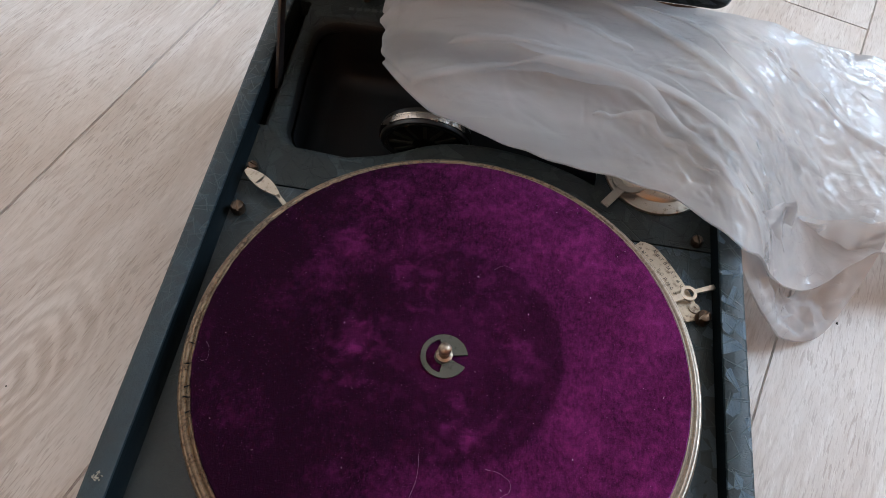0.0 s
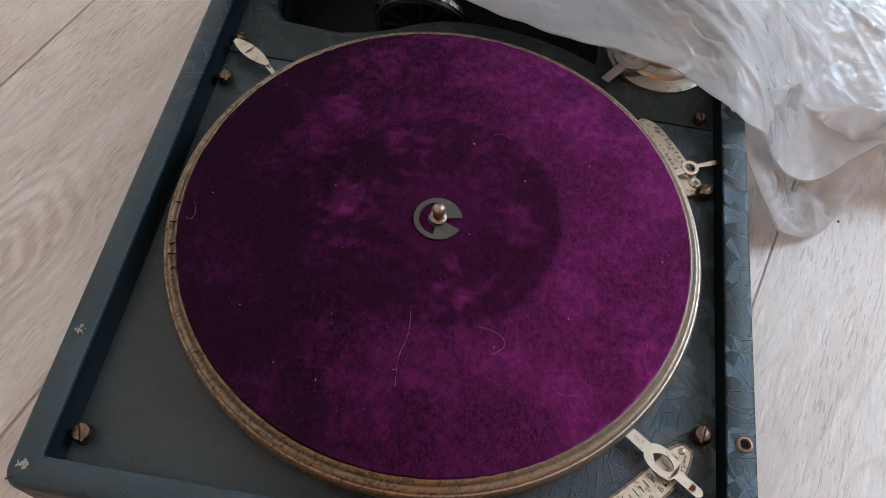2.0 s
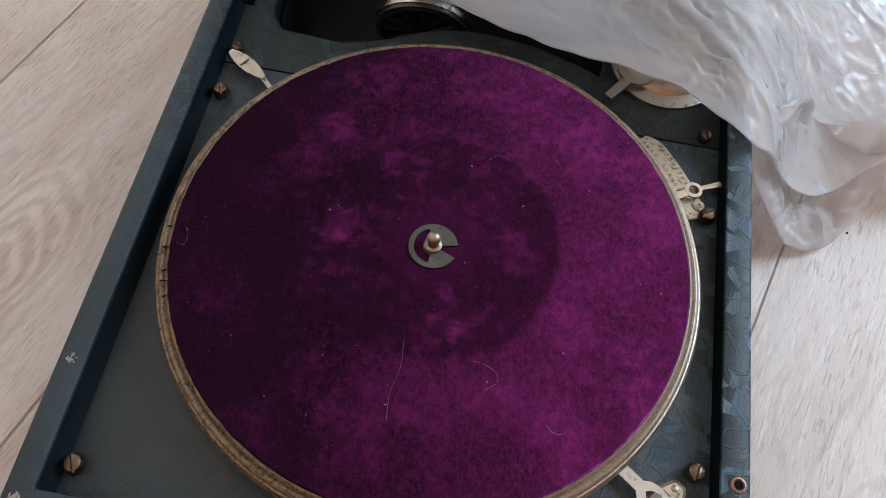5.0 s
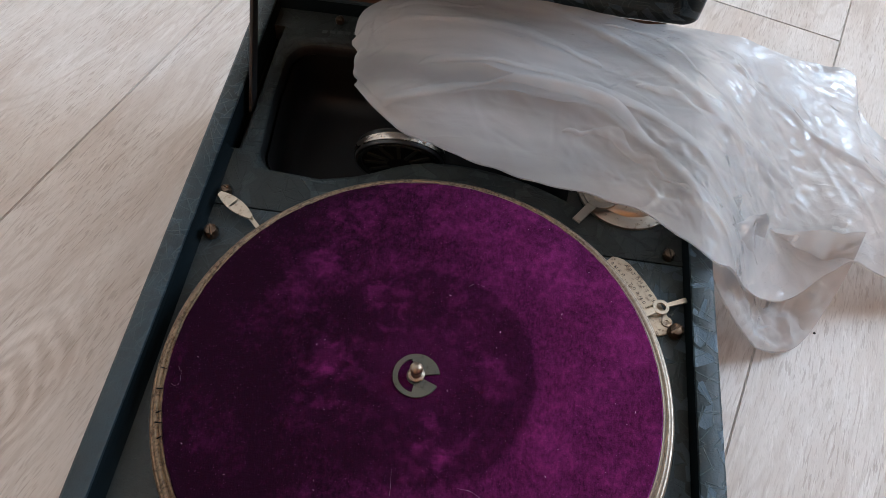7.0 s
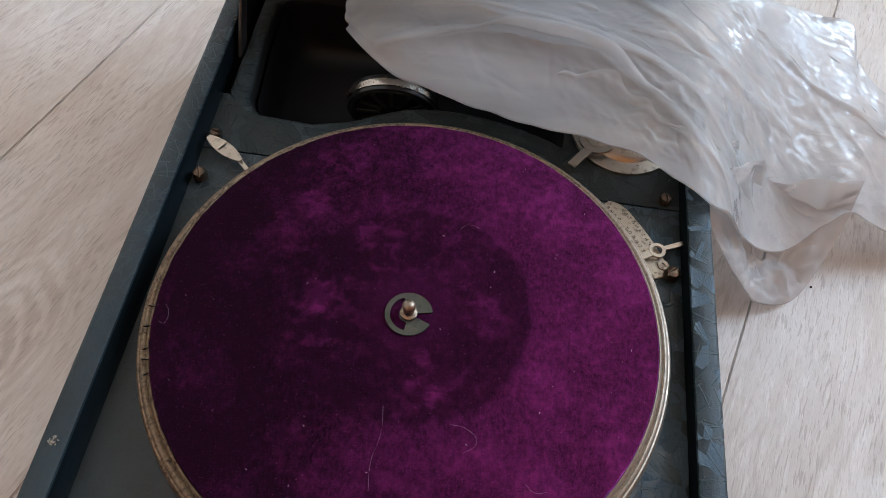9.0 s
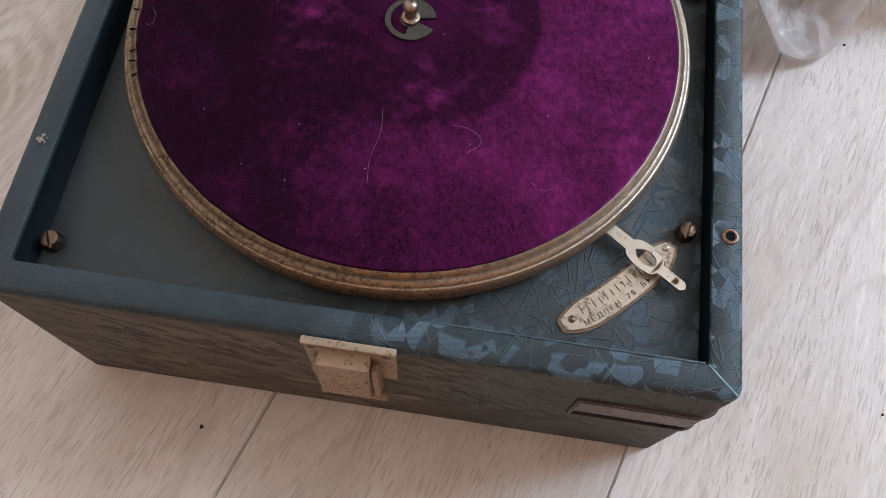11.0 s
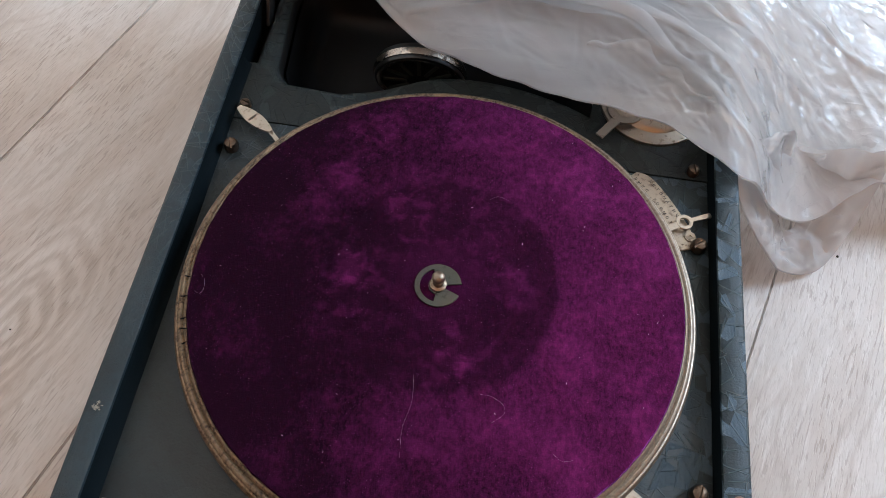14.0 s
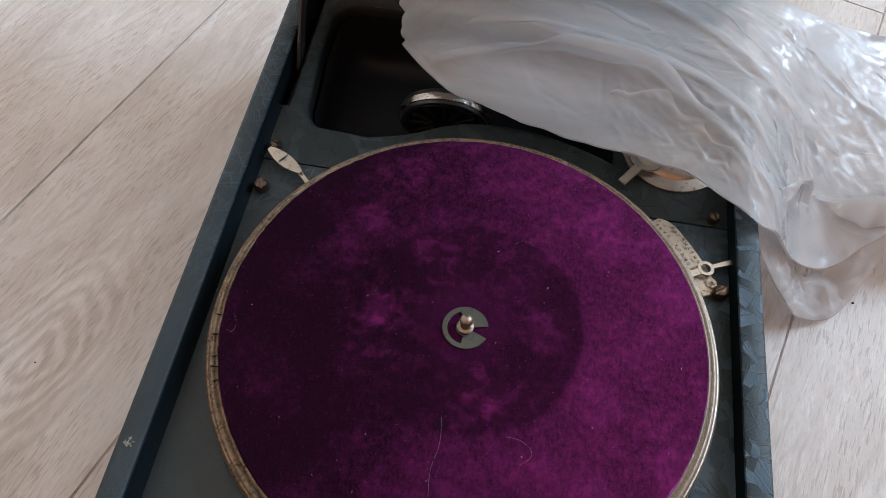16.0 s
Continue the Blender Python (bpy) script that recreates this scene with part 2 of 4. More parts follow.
def laminate_material(knot=None):
    """Whitewashed oak: soft wavy figure, faint year rings and short dark pores along the plank."""
    n = Nodes("whitewashed_oak_laminate")
    p = n.coords()
    info = n.tree.nodes.new("ShaderNodeObjectInfo").outputs["Random"]
    shift = n.tree.nodes.new("ShaderNodeCombineXYZ")
    n.put(shift.inputs[0], n.math("MULTIPLY", info, 9.0))
    n.put(shift.inputs[1], n.math("MULTIPLY", info, 23.0))
    q = n.vec("ADD", p, shift.outputs[0])
    warp = n.vec("SCALE", n.vec("SUBTRACT", n.noise(n.vec("MULTIPLY", q, (14, 7.0, 1)), 1.0, 2, out=1), (0.5, 0.5, 0.5)), 0.030)
    w = n.vec("ADD", q, n.vec("MULTIPLY", warp, (1, 0.5, 0)))
    fibre = n.vec("ADD", q, n.vec("MULTIPLY", warp, (0.35, 0.2, 0)))
    cloud = n.noise(n.vec("MULTIPLY", w, (24, 7.0, 1)), 1.0, 4, 0.55)
    figure = n.noise(n.vec("MULTIPLY", w, (13, 2.6, 1)), 1.0, 2, 0.5, distort=0.5)
    rings = n.math("PINGPONG", n.math("MULTIPLY", figure, 15.0), 0.5)
    ringed = n.ramp(n.noise(q, 7.0, 2), 0.40, 0.60, 0.15, 1.0)
    ragged = n.noise(n.vec("MULTIPLY", fibre, (300, 34, 1)), 1.0, 3, 0.6)
    dark_ring = n.math("MULTIPLY", n.ramp(n.math("ADD", rings, n.math("MULTIPLY_ADD", ragged, 0.5, -0.25)), 0.02, 0.20, 1.0, 0.0), ringed)
    dash = n.ramp(n.noise(n.vec("MULTIPLY", fibre, (720, 70, 1)), 1.0, 2, 0.5), 0.53, 0.64)
    dash = n.math("MULTIPLY", dash, n.ramp(n.noise(n.vec("MULTIPLY", w, (38, 11, 1)), 1.0, 2), 0.36, 0.60, 0.30, 1.0))
    hairs = n.ramp(n.noise(n.vec("MULTIPLY", fibre, (1250, 130, 1)), 1.0, 2, 0.5), 0.50, 0.66)
    pale = n.ramp(n.noise(n.vec("MULTIPLY", n.vec("ADD", fibre, (3.1, 1.7, 0)), (210, 26, 1)), 1.0, 3, 0.6), 0.50, 0.70)
    c = n.mix(n.ramp(cloud, 0.30, 0.70), (0.500, 0.435, 0.388), (0.615, 0.570, 0.538))
    c = n.mix(n.math("MULTIPLY", pale, 0.34), c, (0.72, 0.68, 0.65))
    c = n.mix(n.math("MULTIPLY", dark_ring, 0.42), c, (0.40, 0.335, 0.29))
    c = n.mix(n.math("MULTIPLY", hairs, 0.24), c, (0.36, 0.295, 0.25))
    c = n.mix(n.math("MULTIPLY", dash, 0.46), c, (0.27, 0.21, 0.17))
    if knot:
        off = n.vec("MULTIPLY", n.vec("SUBTRACT", n.vec("ADD", p, n.vec("SCALE", warp, 0.9)), (*knot, 0)), (1.0, 0.42, 0))
        far = n.vec("LENGTH", off, out=1)
        swirl = n.ramp(n.noise(n.vec("SCALE", n.vec("MULTIPLY", off, (1, 1, 0)), 26.0), 1.0, 2), 0.3, 0.7)
        bands = n.math("SINE", n.math("MULTIPLY_ADD", far, 760.0, n.math("ADD", n.math("MULTIPLY", swirl, 7.0), n.math("MULTIPLY", ragged, 5.0))))
        near = n.math("MULTIPLY", n.ramp(far, 0.014, 0.062, 1.0, 0.0), n.ramp(ragged, 0.30, 0.62, 0.4, 1.0))
        c = n.mix(n.math("MULTIPLY", near, n.ramp(bands, -0.2, 1.0, 0.0, 0.45)), c, (0.76, 0.715, 0.68))
        c = n.mix(n.math("MULTIPLY", near, n.ramp(bands, 0.0, -1.0, 0.0, 0.45)), c, (0.40, 0.335, 0.29))
    c = n.mix(n.math("MULTIPLY", info, 0.12), c, (0.50, 0.42, 0.36))
    return n.set(Base_Color=c, Roughness=n.math("MULTIPLY_ADD", cloud, 0.15, 0.40), Specular_IOR_Level=0.4,
                 Normal=n.bump(n.math("SUBTRACT", pale, n.math("MULTIPLY", dash, 1.2)), 0.22, 0.0006))


def bag_material(clear_low=0.34, clear_high=0.52, crumple=0.28):
    n = Nodes("milky_polythene")
    p = n.coords()
    stretch = n.tree.nodes.new("ShaderNodeMapping")
    n.put(stretch.inputs["Vector"], n.vec("ADD", p, n.vec("SCALE", n.noise(p, 14.0, 2, out=1), 0.025)))
    stretch.inputs["Rotation"].default_value, stretch.inputs["Scale"].default_value = (0, 0, radians(24)), (0.32, 1.1, 0.7)
    crease = n.tree.nodes.new("ShaderNodeTexNoise")
    crease.noise_type = "RIDGED_MULTIFRACTAL"
    for key, value in (("Vector", stretch.outputs[0]), ("Scale", 105.0), ("Detail", 3.0), ("Roughness", 0.45), ("Offset", 0.85), ("Gain", 1.4)):
        n.put(crease.inputs[key], value)
    fine = n.noise(p, 300.0, 3, 0.6, distort=0.6)
    patchy = n.ramp(n.noise(p, 15.0, 2), 0.50, 0.64)
    h = n.math("ADD", n.math("MULTIPLY", crease.outputs[0], n.math("MULTIPLY_ADD", patchy, 0.20, 0.03)), n.math("MULTIPLY", fine, 0.03))
    sep = n.tree.nodes.new("ShaderNodeSeparateXYZ")
    n.put(sep.inputs[0], p)
    crushed = n.math("MULTIPLY", n.ramp(n.noise(p, 19.0, 2), 0.47, 0.60, 0.08, 1.0), n.ramp(sep.outputs[0], 0.05, 0.12, 0.3, 1.0))
    for scale, tall in ((62.0, 1.5), (150.0, 0.8)):
        moved = n.vec("SCALE", n.vec("MULTIPLY", n.vec("ADD", p, n.vec("SCALE", n.noise(p, 26.0, 2, out=1), 0.018)), (0.75, 1.2, 1.0)), scale)
        cell = n.tree.nodes.new("ShaderNodeTexVoronoi")
        n.put(cell.inputs["Vector"], moved)
        n.put(cell.inputs["Scale"], 1.0)
        tilt = n.vec("DOT_PRODUCT", n.vec("SUBTRACT", moved, cell.outputs["Position"]), n.vec("SUBTRACT", cell.outputs["Color"], (0.5, 0.5, 0.5)), out=1)
        h = n.math("ADD", h, n.math("MULTIPLY", n.math("MULTIPLY", tilt, crushed), tall))
    normal = n.bump(h, crumple, 0.004)
    diff = n.add("ShaderNodeBsdfDiffuse", Color=(0.68, 0.67, 0.665), Normal=normal)
    tran = n.add("ShaderNodeBsdfTranslucent", Color=(0.77, 0.75, 0.74), Normal=normal)
    clear = n.add("ShaderNodeBsdfTransparent", Color=(0.95, 0.95, 0.95))
    gloss = n.add("ShaderNodeBsdfGlossy", Color=(0.95, 0.95, 0.95), Roughness=0.12, Normal=normal)
    m1 = n.add("ShaderNodeMixShader", i0=0.45, i1=diff, i2=tran)
    thin = n.ramp(n.noise(n.vec("MULTIPLY", stretch.outputs[0], (0.45, 1.25, 1)), 15.0, 3, 0.55), 0.32, 0.68, clear_low, clear_high)
    m2 = n.add("ShaderNodeMixShader", i0=thin, i1=m1, i2=clear)
    fres = n.add("ShaderNodeFresnel", IOR=1.22, Normal=normal)
    m3 = n.add("ShaderNodeMixShader", i0=n.math("MULTIPLY", fres, n.math("MULTIPLY_ADD", crushed, 0.85, 0.30), clamp=True), i1=m2, i2=gloss)
    n.put(n.out.inputs[0], m3)
    return n.mat


CLOTH = rexine("blue_green_rexine", (0.0112, 0.0232, 0.0290), (0.066, 0.112, 0.155), gloss=0.38, stroke=(0.080, 0.112, 0.116), strokes=0.5, facets=0.9, shine=0.45)
CLOTH_BACK = rexine("dark_green_rexine", (0.014, 0.0178, 0.0158), (0.022, 0.029, 0.028), gloss=0.46, shine=0.38, stroke=(0.006, 0.008, 0.008), strokes=0.85, facets=0.3, worn_and_glint=False, patches=0.76, press=-1.2)
# The brown of this cloth carries the warm bounce from the floor.
CLOTH_SIDE = rexine("bounce_tinted_rexine", (0.125, 0.112, 0.095), (0.030, 0.028, 0.025), gloss=0.55, press=2.0, stroke=(0.19, 0.165, 0.135), strokes=0.6, facets=0.9, shine=0.2, worn_and_glint=False, patches=0.66, dent=2.0, squash=1.35, cool_end=(0.075, 0.094, 0.095))
CLOTH_DECK = rexine("dull_green_deck_cloth", (0.0140, 0.0205, 0.0215), (0.054, 0.084, 0.108), gloss=0.38, stroke=(0.060, 0.085, 0.090), strokes=0.35, facets=0.8, shine=0.5)
# Shade inside the rim put into a dark blue, shared by holes and cracks.
INNER_SHADE = plain("dark_blue_inner_shade", (0.0035, 0.0065, 0.0080), 0.8, 600.0, 0.3, spec=0.08)
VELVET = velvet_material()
RIM_METAL = metal("worn_gilt_metal", (0.27, 0.190, 0.122), (0.040, 0.022, 0.014), 0.34, 1.35, 620.0, 0.90, window_glint=(0.36, 0.295, 0.235))
NICKEL = metal("nickel_plate", (0.43, 0.37, 0.305), (0.15, 0.11, 0.075), 0.27, 0.4, 260.0)
BRASS_DARK = metal("tarnished_brass", (0.15, 0.10, 0.07), (0.03, 0.018, 0.012), 0.26, 0.6, 330.0)
PLATE = metal("worn_silvered_plate", (0.43, 0.35, 0.265), (0.09, 0.052, 0.030), 0.38, 0.7, 300.0, 0.75)
CHROME = metal("chrome", (0.50, 0.44, 0.38), (0.18, 0.14, 0.11), 0.20, 0.05, 120.0)
LATCH = metal("rusty_latch_plate", (0.33, 0.245, 0.17), (0.05, 0.030, 0.018), 0.46, 0.55, 480.0, 0.45)
GREY_STEEL = metal("dull_steel", (0.125, 0.122, 0.100), (0.06, 0.05, 0.04), 0.40, 0.5, 300.0)
BLACK = plain("black_japanned_tin", (0.004, 0.004, 0.004), 0.55, 240.0, 0.12, spec=0.3)
STEEL_DARK = plain("blackened_steel", (0.018, 0.018, 0.019), 0.35, 500.0, 0.1)
WOOD_BARE = plain("bare_brown_wood", (0.085, 0.036, 0.020), 0.6, 300.0, 0.3)
INK = plain("dark_lettering", (0.045, 0.032, 0.024), 0.7)
TORN = plain("torn_cloth_edge", (0.26, 0.23, 0.18), 0.85, 900.0, 0.4)
PINK_STRIP = metal("dull_channel_metal", (0.15, 0.118, 0.108), (0.05, 0.035, 0.03), 0.42, 0.4, 200.0, 0.7)
LINT = plain("pale_lint", (0.42, 0.33, 0.38), 0.9)
CRUMB = plain("dark_crumb", (0.03, 0.024, 0.02), 0.8)
FLOOR_MAT = laminate_material()
FLOOR_KNOT = laminate_material((0.006, -0.320))
GROUT = plain("dark_joint", (0.22, 0.17, 0.14), 0.8)
PLASTER = plain("cream_plaster", (0.86, 0.68, 0.525), 0.85, 90.0, 0.15, 0.06)
# Ochre of an unseen wall, chosen to throw warm light into the shade.
WARM_BOUNCE = plain("ochre_bounce", (0.66, 0.27, 0.10), 0.85, 90.0, 0.15, 0.06)
WHITE_BOUNCE = plain("white_bounce", (0.90, 0.80, 0.70), 0.85, 90.0, 0.15, 0.05)
CEILING_MAT = plain("white_ceiling", (0.80, 0.73, 0.65), 0.85, 90.0, 0.1, 0.04)
BAG_MAT = bag_material(0.24, 0.60, 0.5)
BAG_THICK = bag_material(0.26, 0.56, 0.4)


# ---- mesh helpers ----
def part(name, bm, material, parent=None, label="", smooth=40):
    bmesh.ops.recalc_face_normals(bm, faces=bm.faces)
    me = bpy.data.meshes.new(name)
    bm.to_mesh(me)
    bm.free()
    me.materials.append(material)
    if smooth:
        me.shade_smooth()
        me.set_sharp_from_angle(angle=radians(smooth))
    ob = new(name, me)
    ob.parent = parent
    return tagged(ob, label)


def empty(name, m=None):
    ob = new(name)
    ob.empty_display_size = 0.02
    if m is not None:
        ob.matrix_world = m
    return ob


def box(x0, x1, y0, y1, z0, z1, bevel=0.0, bm=None, segments=2):
    bm = bm or bmesh.new()
    made = bmesh.ops.create_cube(bm, size=1.0, matrix=Matrix.LocRotScale(
        ((x0 + x1) / 2, (y0 + y1) / 2, (z0 + z1) / 2), None, (x1 - x0, y1 - y0, z1 - z0)))
    if bevel:
        edges = {e for v in made["verts"] for e in v.link_edges}
        bmesh.ops.bevel(bm, geom=list(edges), offset=bevel, segments=segments, affect="EDGES", profile=0.6)
    return bm


def prism(loop, z0, z1, bevel=0.0, bm=None):
    """A solid on a flat outline of (x, y)."""
    bm = bm or bmesh.new()
    low = [bm.verts.new((x, y, z0)) for x, y in loop]
    top = [bm.verts.new((x, y, z1)) for x, y in loop]
    n = len(loop)
    bm.faces.new(top)
    bm.faces.new(low[::-1])
    for k in range(n):
        bm.faces.new((low[k], low[(k + 1) % n], top[(k + 1) % n], top[k]))
    if bevel:
        tops = set(top)
        edges = [e for v in top for e in v.link_edges if e.verts[0] in tops and e.verts[1] in tops]
        bmesh.ops.bevel(bm, geom=list(set(edges)), offset=bevel, segments=2, affect="EDGES")
    return bm


def lathe(profile, steps=48, bm=None, m=None, closed=False):
    """A turned body from (radius, height) pairs."""
    bm = bm or bmesh.new()
    m = m or Matrix()
    rings = []
    for r, z in profile:
        if r < 1e-6:
            rings.append([bm.verts.new(m @ Vector((0, 0, z)))] * steps)
        else:
            rings.append([bm.verts.new(m @ Vector((r * math.cos(2 * math.pi * k / steps), r * math.sin(2 * math.pi * k / steps), z))) for k in range(steps)])
    pairs = list(zip(rings, rings[1:])) + ([(rings[-1], rings[0])] if closed else [])
    for a, b in pairs:
        for k in range(steps):
            quad = [a[k], a[(k + 1) % steps], b[(k + 1) % steps], b[k]]
            quad = [v for i, v in enumerate(quad) if v not in quad[:i]]
            if len(quad) > 2:
                bm.faces.new(quad)
    return bm


def sector(keep, radii, steps, z0, z1, centre=(0, 0), bm=None):
    """A flat washer-like solid out of the polar cells for which keep(radius, degrees) holds."""
    bm = bm or bmesh.new()
    grid = {}

    def vert(i, k, z):
        key = (i, k % steps, z)
        if key not in grid:
            a = 2 * math.pi * k / steps
            grid[key] = bm.verts.new((centre[0] + radii[i] * math.cos(a), centre[1] + radii[i] * math.sin(a), z))
        return grid[key]

    cells = {(i, k) for i in range(len(radii) - 1) for k in range(steps) if keep((radii[i] + radii[i + 1]) / 2, 360 * (k + 0.5) / steps)}
    for i, k in cells:
        bm.faces.new([vert(i, k, z1), vert(i + 1, k, z1), vert(i + 1, k + 1, z1), vert(i, k + 1, z1)])
        bm.faces.new([vert(i, k, z0), vert(i, k + 1, z0), vert(i + 1, k + 1, z0), vert(i + 1, k, z0)])
        for (ni, nk), (a, b) in (((i - 1, k), ((i, k), (i, k + 1))), ((i + 1, k), ((i + 1, k), (i + 1, k + 1))),
                                 ((i, (k - 1) % steps), ((i, k), (i + 1, k))), ((i, (k + 1) % steps), ((i, k + 1), (i + 1, k + 1)))):
            if (ni, nk) not in cells:
                bm.faces.new([vert(*a, z0), vert(*b, z0), vert(*b, z1), vert(*a, z1)])
    return bm


def lever(start, end, width, hole, z0, z1, steps=40, bm=None):
    """A flat lever from start to end; width(s) is its half width and hole(s) the half width of its eye, s from 0 to 1."""
    bm = bm or bmesh.new()
    a, b = Vector(start), Vector(end)
    along = (b - a)
    side = Vector((-along.y, along.x)).normalized()
    for sign in (1, -1):
        rows = []
        for k in range(steps + 1):
            s = k / steps
            c = a + along * s
            p, q = c + side * sign * min(hole(s), width(s) * 0.8), c + side * sign * max(width(s), 0.0003)
            rows.append([bm.verts.new((v.x, v.y, z)) for v, z in ((p, z0), (q, z0), (q, z1), (p, z1))])
        for r0, r1 in zip(rows, rows[1:]):
            for i in range(4):
                bm.faces.new((r0[i], r0[(i + 1) % 4], r1[(i + 1) % 4], r1[i]))
        bm.faces.new(rows[0])
        bm.faces.new(rows[-1][::-1])
    bmesh.ops.remove_doubles(bm, verts=bm.verts, dist=1e-6)
    return bm


def eye(s, at, half, size):
    return size * math.sqrt(max(0.0, 1 - ((s - at) / half) ** 2))


def lettering(text, size, m, parent, material=INK, name="lettering"):
    """Raised print, from the built-in font, lying on the plane of m."""
    cu = bpy.data.curves.new(name, "FONT")
    cu.body, cu.size, cu.align_x, cu.align_y, cu.resolution_u, cu.extrude = text, size, "CENTER", "CENTER", 2, 0.00008
    tmp = new("text_source", cu)
    me = bpy.data.meshes.new_from_object(tmp.evaluated_get(bpy.context.evaluated_depsgraph_get()))
    bpy.data.objects.remove(tmp)
    me.name = name
    me.transform(m)
    me.materials.clear()
    me.materials.append(material)
    ob = new(name, me)
    ob.parent = parent
    return ob


def rounded(x0, x1, y0, y1, r, steps=6):
    out = []
    for cx, cy, a0 in ((x1 - r, y1 - r, 0), (x0 + r, y1 - r, 90), (x0 + r, y0 + r, 180), (x1 - r, y0 + r, 270)):
        out += [(cx + r * math.cos(radians(a0 + 90 * k / steps)), cy + r * math.sin(radians(a0 + 90 * k / steps))) for k in range(steps + 1)]
    return out


# ---- the room: floor of laminate planks; plain walls and a ceiling added out of view ----
# West wall added close by and white, to brighten the floor on the left.
RX0, RX1, RY0, RY1, RZ = -0.74, WIN_X, -1.5, 1.85, 2.7
floor = tagged(part("floor", box(RX0 - 0.1, RX1 + 0.1, RY0 - 0.1, RY1 + 0.1, -0.06, -0.008), GROUT), "floor of pale whitewashed oak laminate planks", "floor", kind="structure")
for name, dims in (("bounce_wall_west", (RX0 - 0.1, RX0, RY0, RY1, 0, RZ)), ("bounce_wall_south", (RX0 - 0.1, RX1 + 0.1, RY0 - 0.1, RY0, 0, RZ)),
                   ("wall_north", (RX0 - 0.1, RX1 + 0.1, RY1, RY1 + 0.1, 0, RZ))):
    tagged(part(name, box(*dims), WARM_BOUNCE if name == "bounce_wall_south" else WHITE_BOUNCE if name == "bounce_wall_west" else PLASTER), "unseen ochre wall added to bounce warm light" if name == "bounce_wall_south" else "unseen pale wall added to close the room and bounce light", "wall", kind="structure")
bm = box(RX1, RX1 + 0.1, RY0, WIN_Y0, 0, RZ)
box(RX1, RX1 + 0.1, WIN_Y1, RY1, 0, RZ, bm=bm)
box(RX1, RX1 + 0.1, WIN_Y0, WIN_Y1, 0, WIN_Z0, bm=bm)
box(RX1, RX1 + 0.1, WIN_Y0, WIN_Y1, WIN_Z1, RZ, bm=bm)
tagged(part("wall_east", bm, PLASTER), "plain cream wall with a window opening", "wall", kind="structure")
tagged(part("ceiling", box(RX0 - 0.1, RX1 + 0.1, RY0 - 0.1, RY1 + 0.1, RZ, RZ + 0.1), CEILING_MAT), "plain white ceiling", "ceiling", kind="structure")

# ---- the portable gramophone ----
CX0, CX1, CY0, CY1 = -0.1463, 0.1480, -0.1455, 0.2830      # outside of the case
IX0, IX1, IY0, IY1 = -0.1340, 0.1350, -0.1322, 0.2690      # inside of its rim
TOP, DECK, SEAM = 0.117, 0.1052, 0.0970
gram = tagged(empty("portable_gramophone", pose(0, 0, 0)), "open portable gramophone in worn blue-green rexine case on the floor", "gramophone")


def case_body():
    """The walls of the case: a ring with rounded corners, folded top edges and a bottom."""
    bm = bmesh.new()
    levels = [(0.0020, 0.0), (0.0007, 0.0006), (0.0, 0.0022), (0.0, TOP - 0.0030), (0.0007, TOP - 0.0010), (0.0025, TOP)]
    rings = []
    for inset, z in levels:
        rings.append([bm.verts.new((x, y, z)) for x, y in rounded(CX0 + inset, CX1 - inset, CY0 + inset, CY1 - inset, 0.007)])
    for inset, z in ((-0.0015, TOP), (-0.0003, TOP - 0.0006), (0.0, TOP - 0.002), (0.0, 0.095)):
        rings.append([bm.verts.new((x, y, z)) for x, y in rounded(IX0 + inset, IX1 - inset, IY0 + inset, IY1 - inset, 0.0016)])
    for a, b in zip(rings, rings[1:]):
        n = len(a)
        for k in range(n):
            bm.faces.new((a[k], a[(k + 1) % n], b[(k + 1) % n], b[k]))
    bm.faces.new(rings[0][::-1])
    return bm


def widen(bm):
    """The case is a little broader at the back than at the front."""
    for v in bm.verts:
        v.co.x *= 1 + 0.05 * (v.co.y - CY0)
    return bm


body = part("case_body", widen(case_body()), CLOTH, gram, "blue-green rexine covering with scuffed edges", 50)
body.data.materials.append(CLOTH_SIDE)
# Inner walls: their shade is put into this dark colour.
body.data.materials.append(INNER_SHADE)
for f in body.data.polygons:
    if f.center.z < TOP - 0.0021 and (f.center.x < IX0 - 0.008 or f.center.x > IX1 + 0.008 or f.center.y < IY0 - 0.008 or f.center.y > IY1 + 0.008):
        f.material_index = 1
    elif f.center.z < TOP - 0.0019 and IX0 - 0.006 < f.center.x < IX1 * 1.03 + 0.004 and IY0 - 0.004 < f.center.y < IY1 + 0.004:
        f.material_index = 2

part("motor_board", widen(box(IX0 + 0.0004, IX1 - 0.0004, IY0 + 0.0004, SEAM - 0.0004, DECK - 0.008, DECK, 0.0006)), CLOTH_DECK, gram)
# Dark strip added for the shade at the foot of the left wall.
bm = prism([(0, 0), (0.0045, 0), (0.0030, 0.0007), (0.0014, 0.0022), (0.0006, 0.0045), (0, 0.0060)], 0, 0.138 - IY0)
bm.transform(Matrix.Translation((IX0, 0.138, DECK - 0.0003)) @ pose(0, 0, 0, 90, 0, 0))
part("shade_fillet", widen(bm), INNER_SHADE, gram, "dark fillet put in for the shade at the foot of the wall")


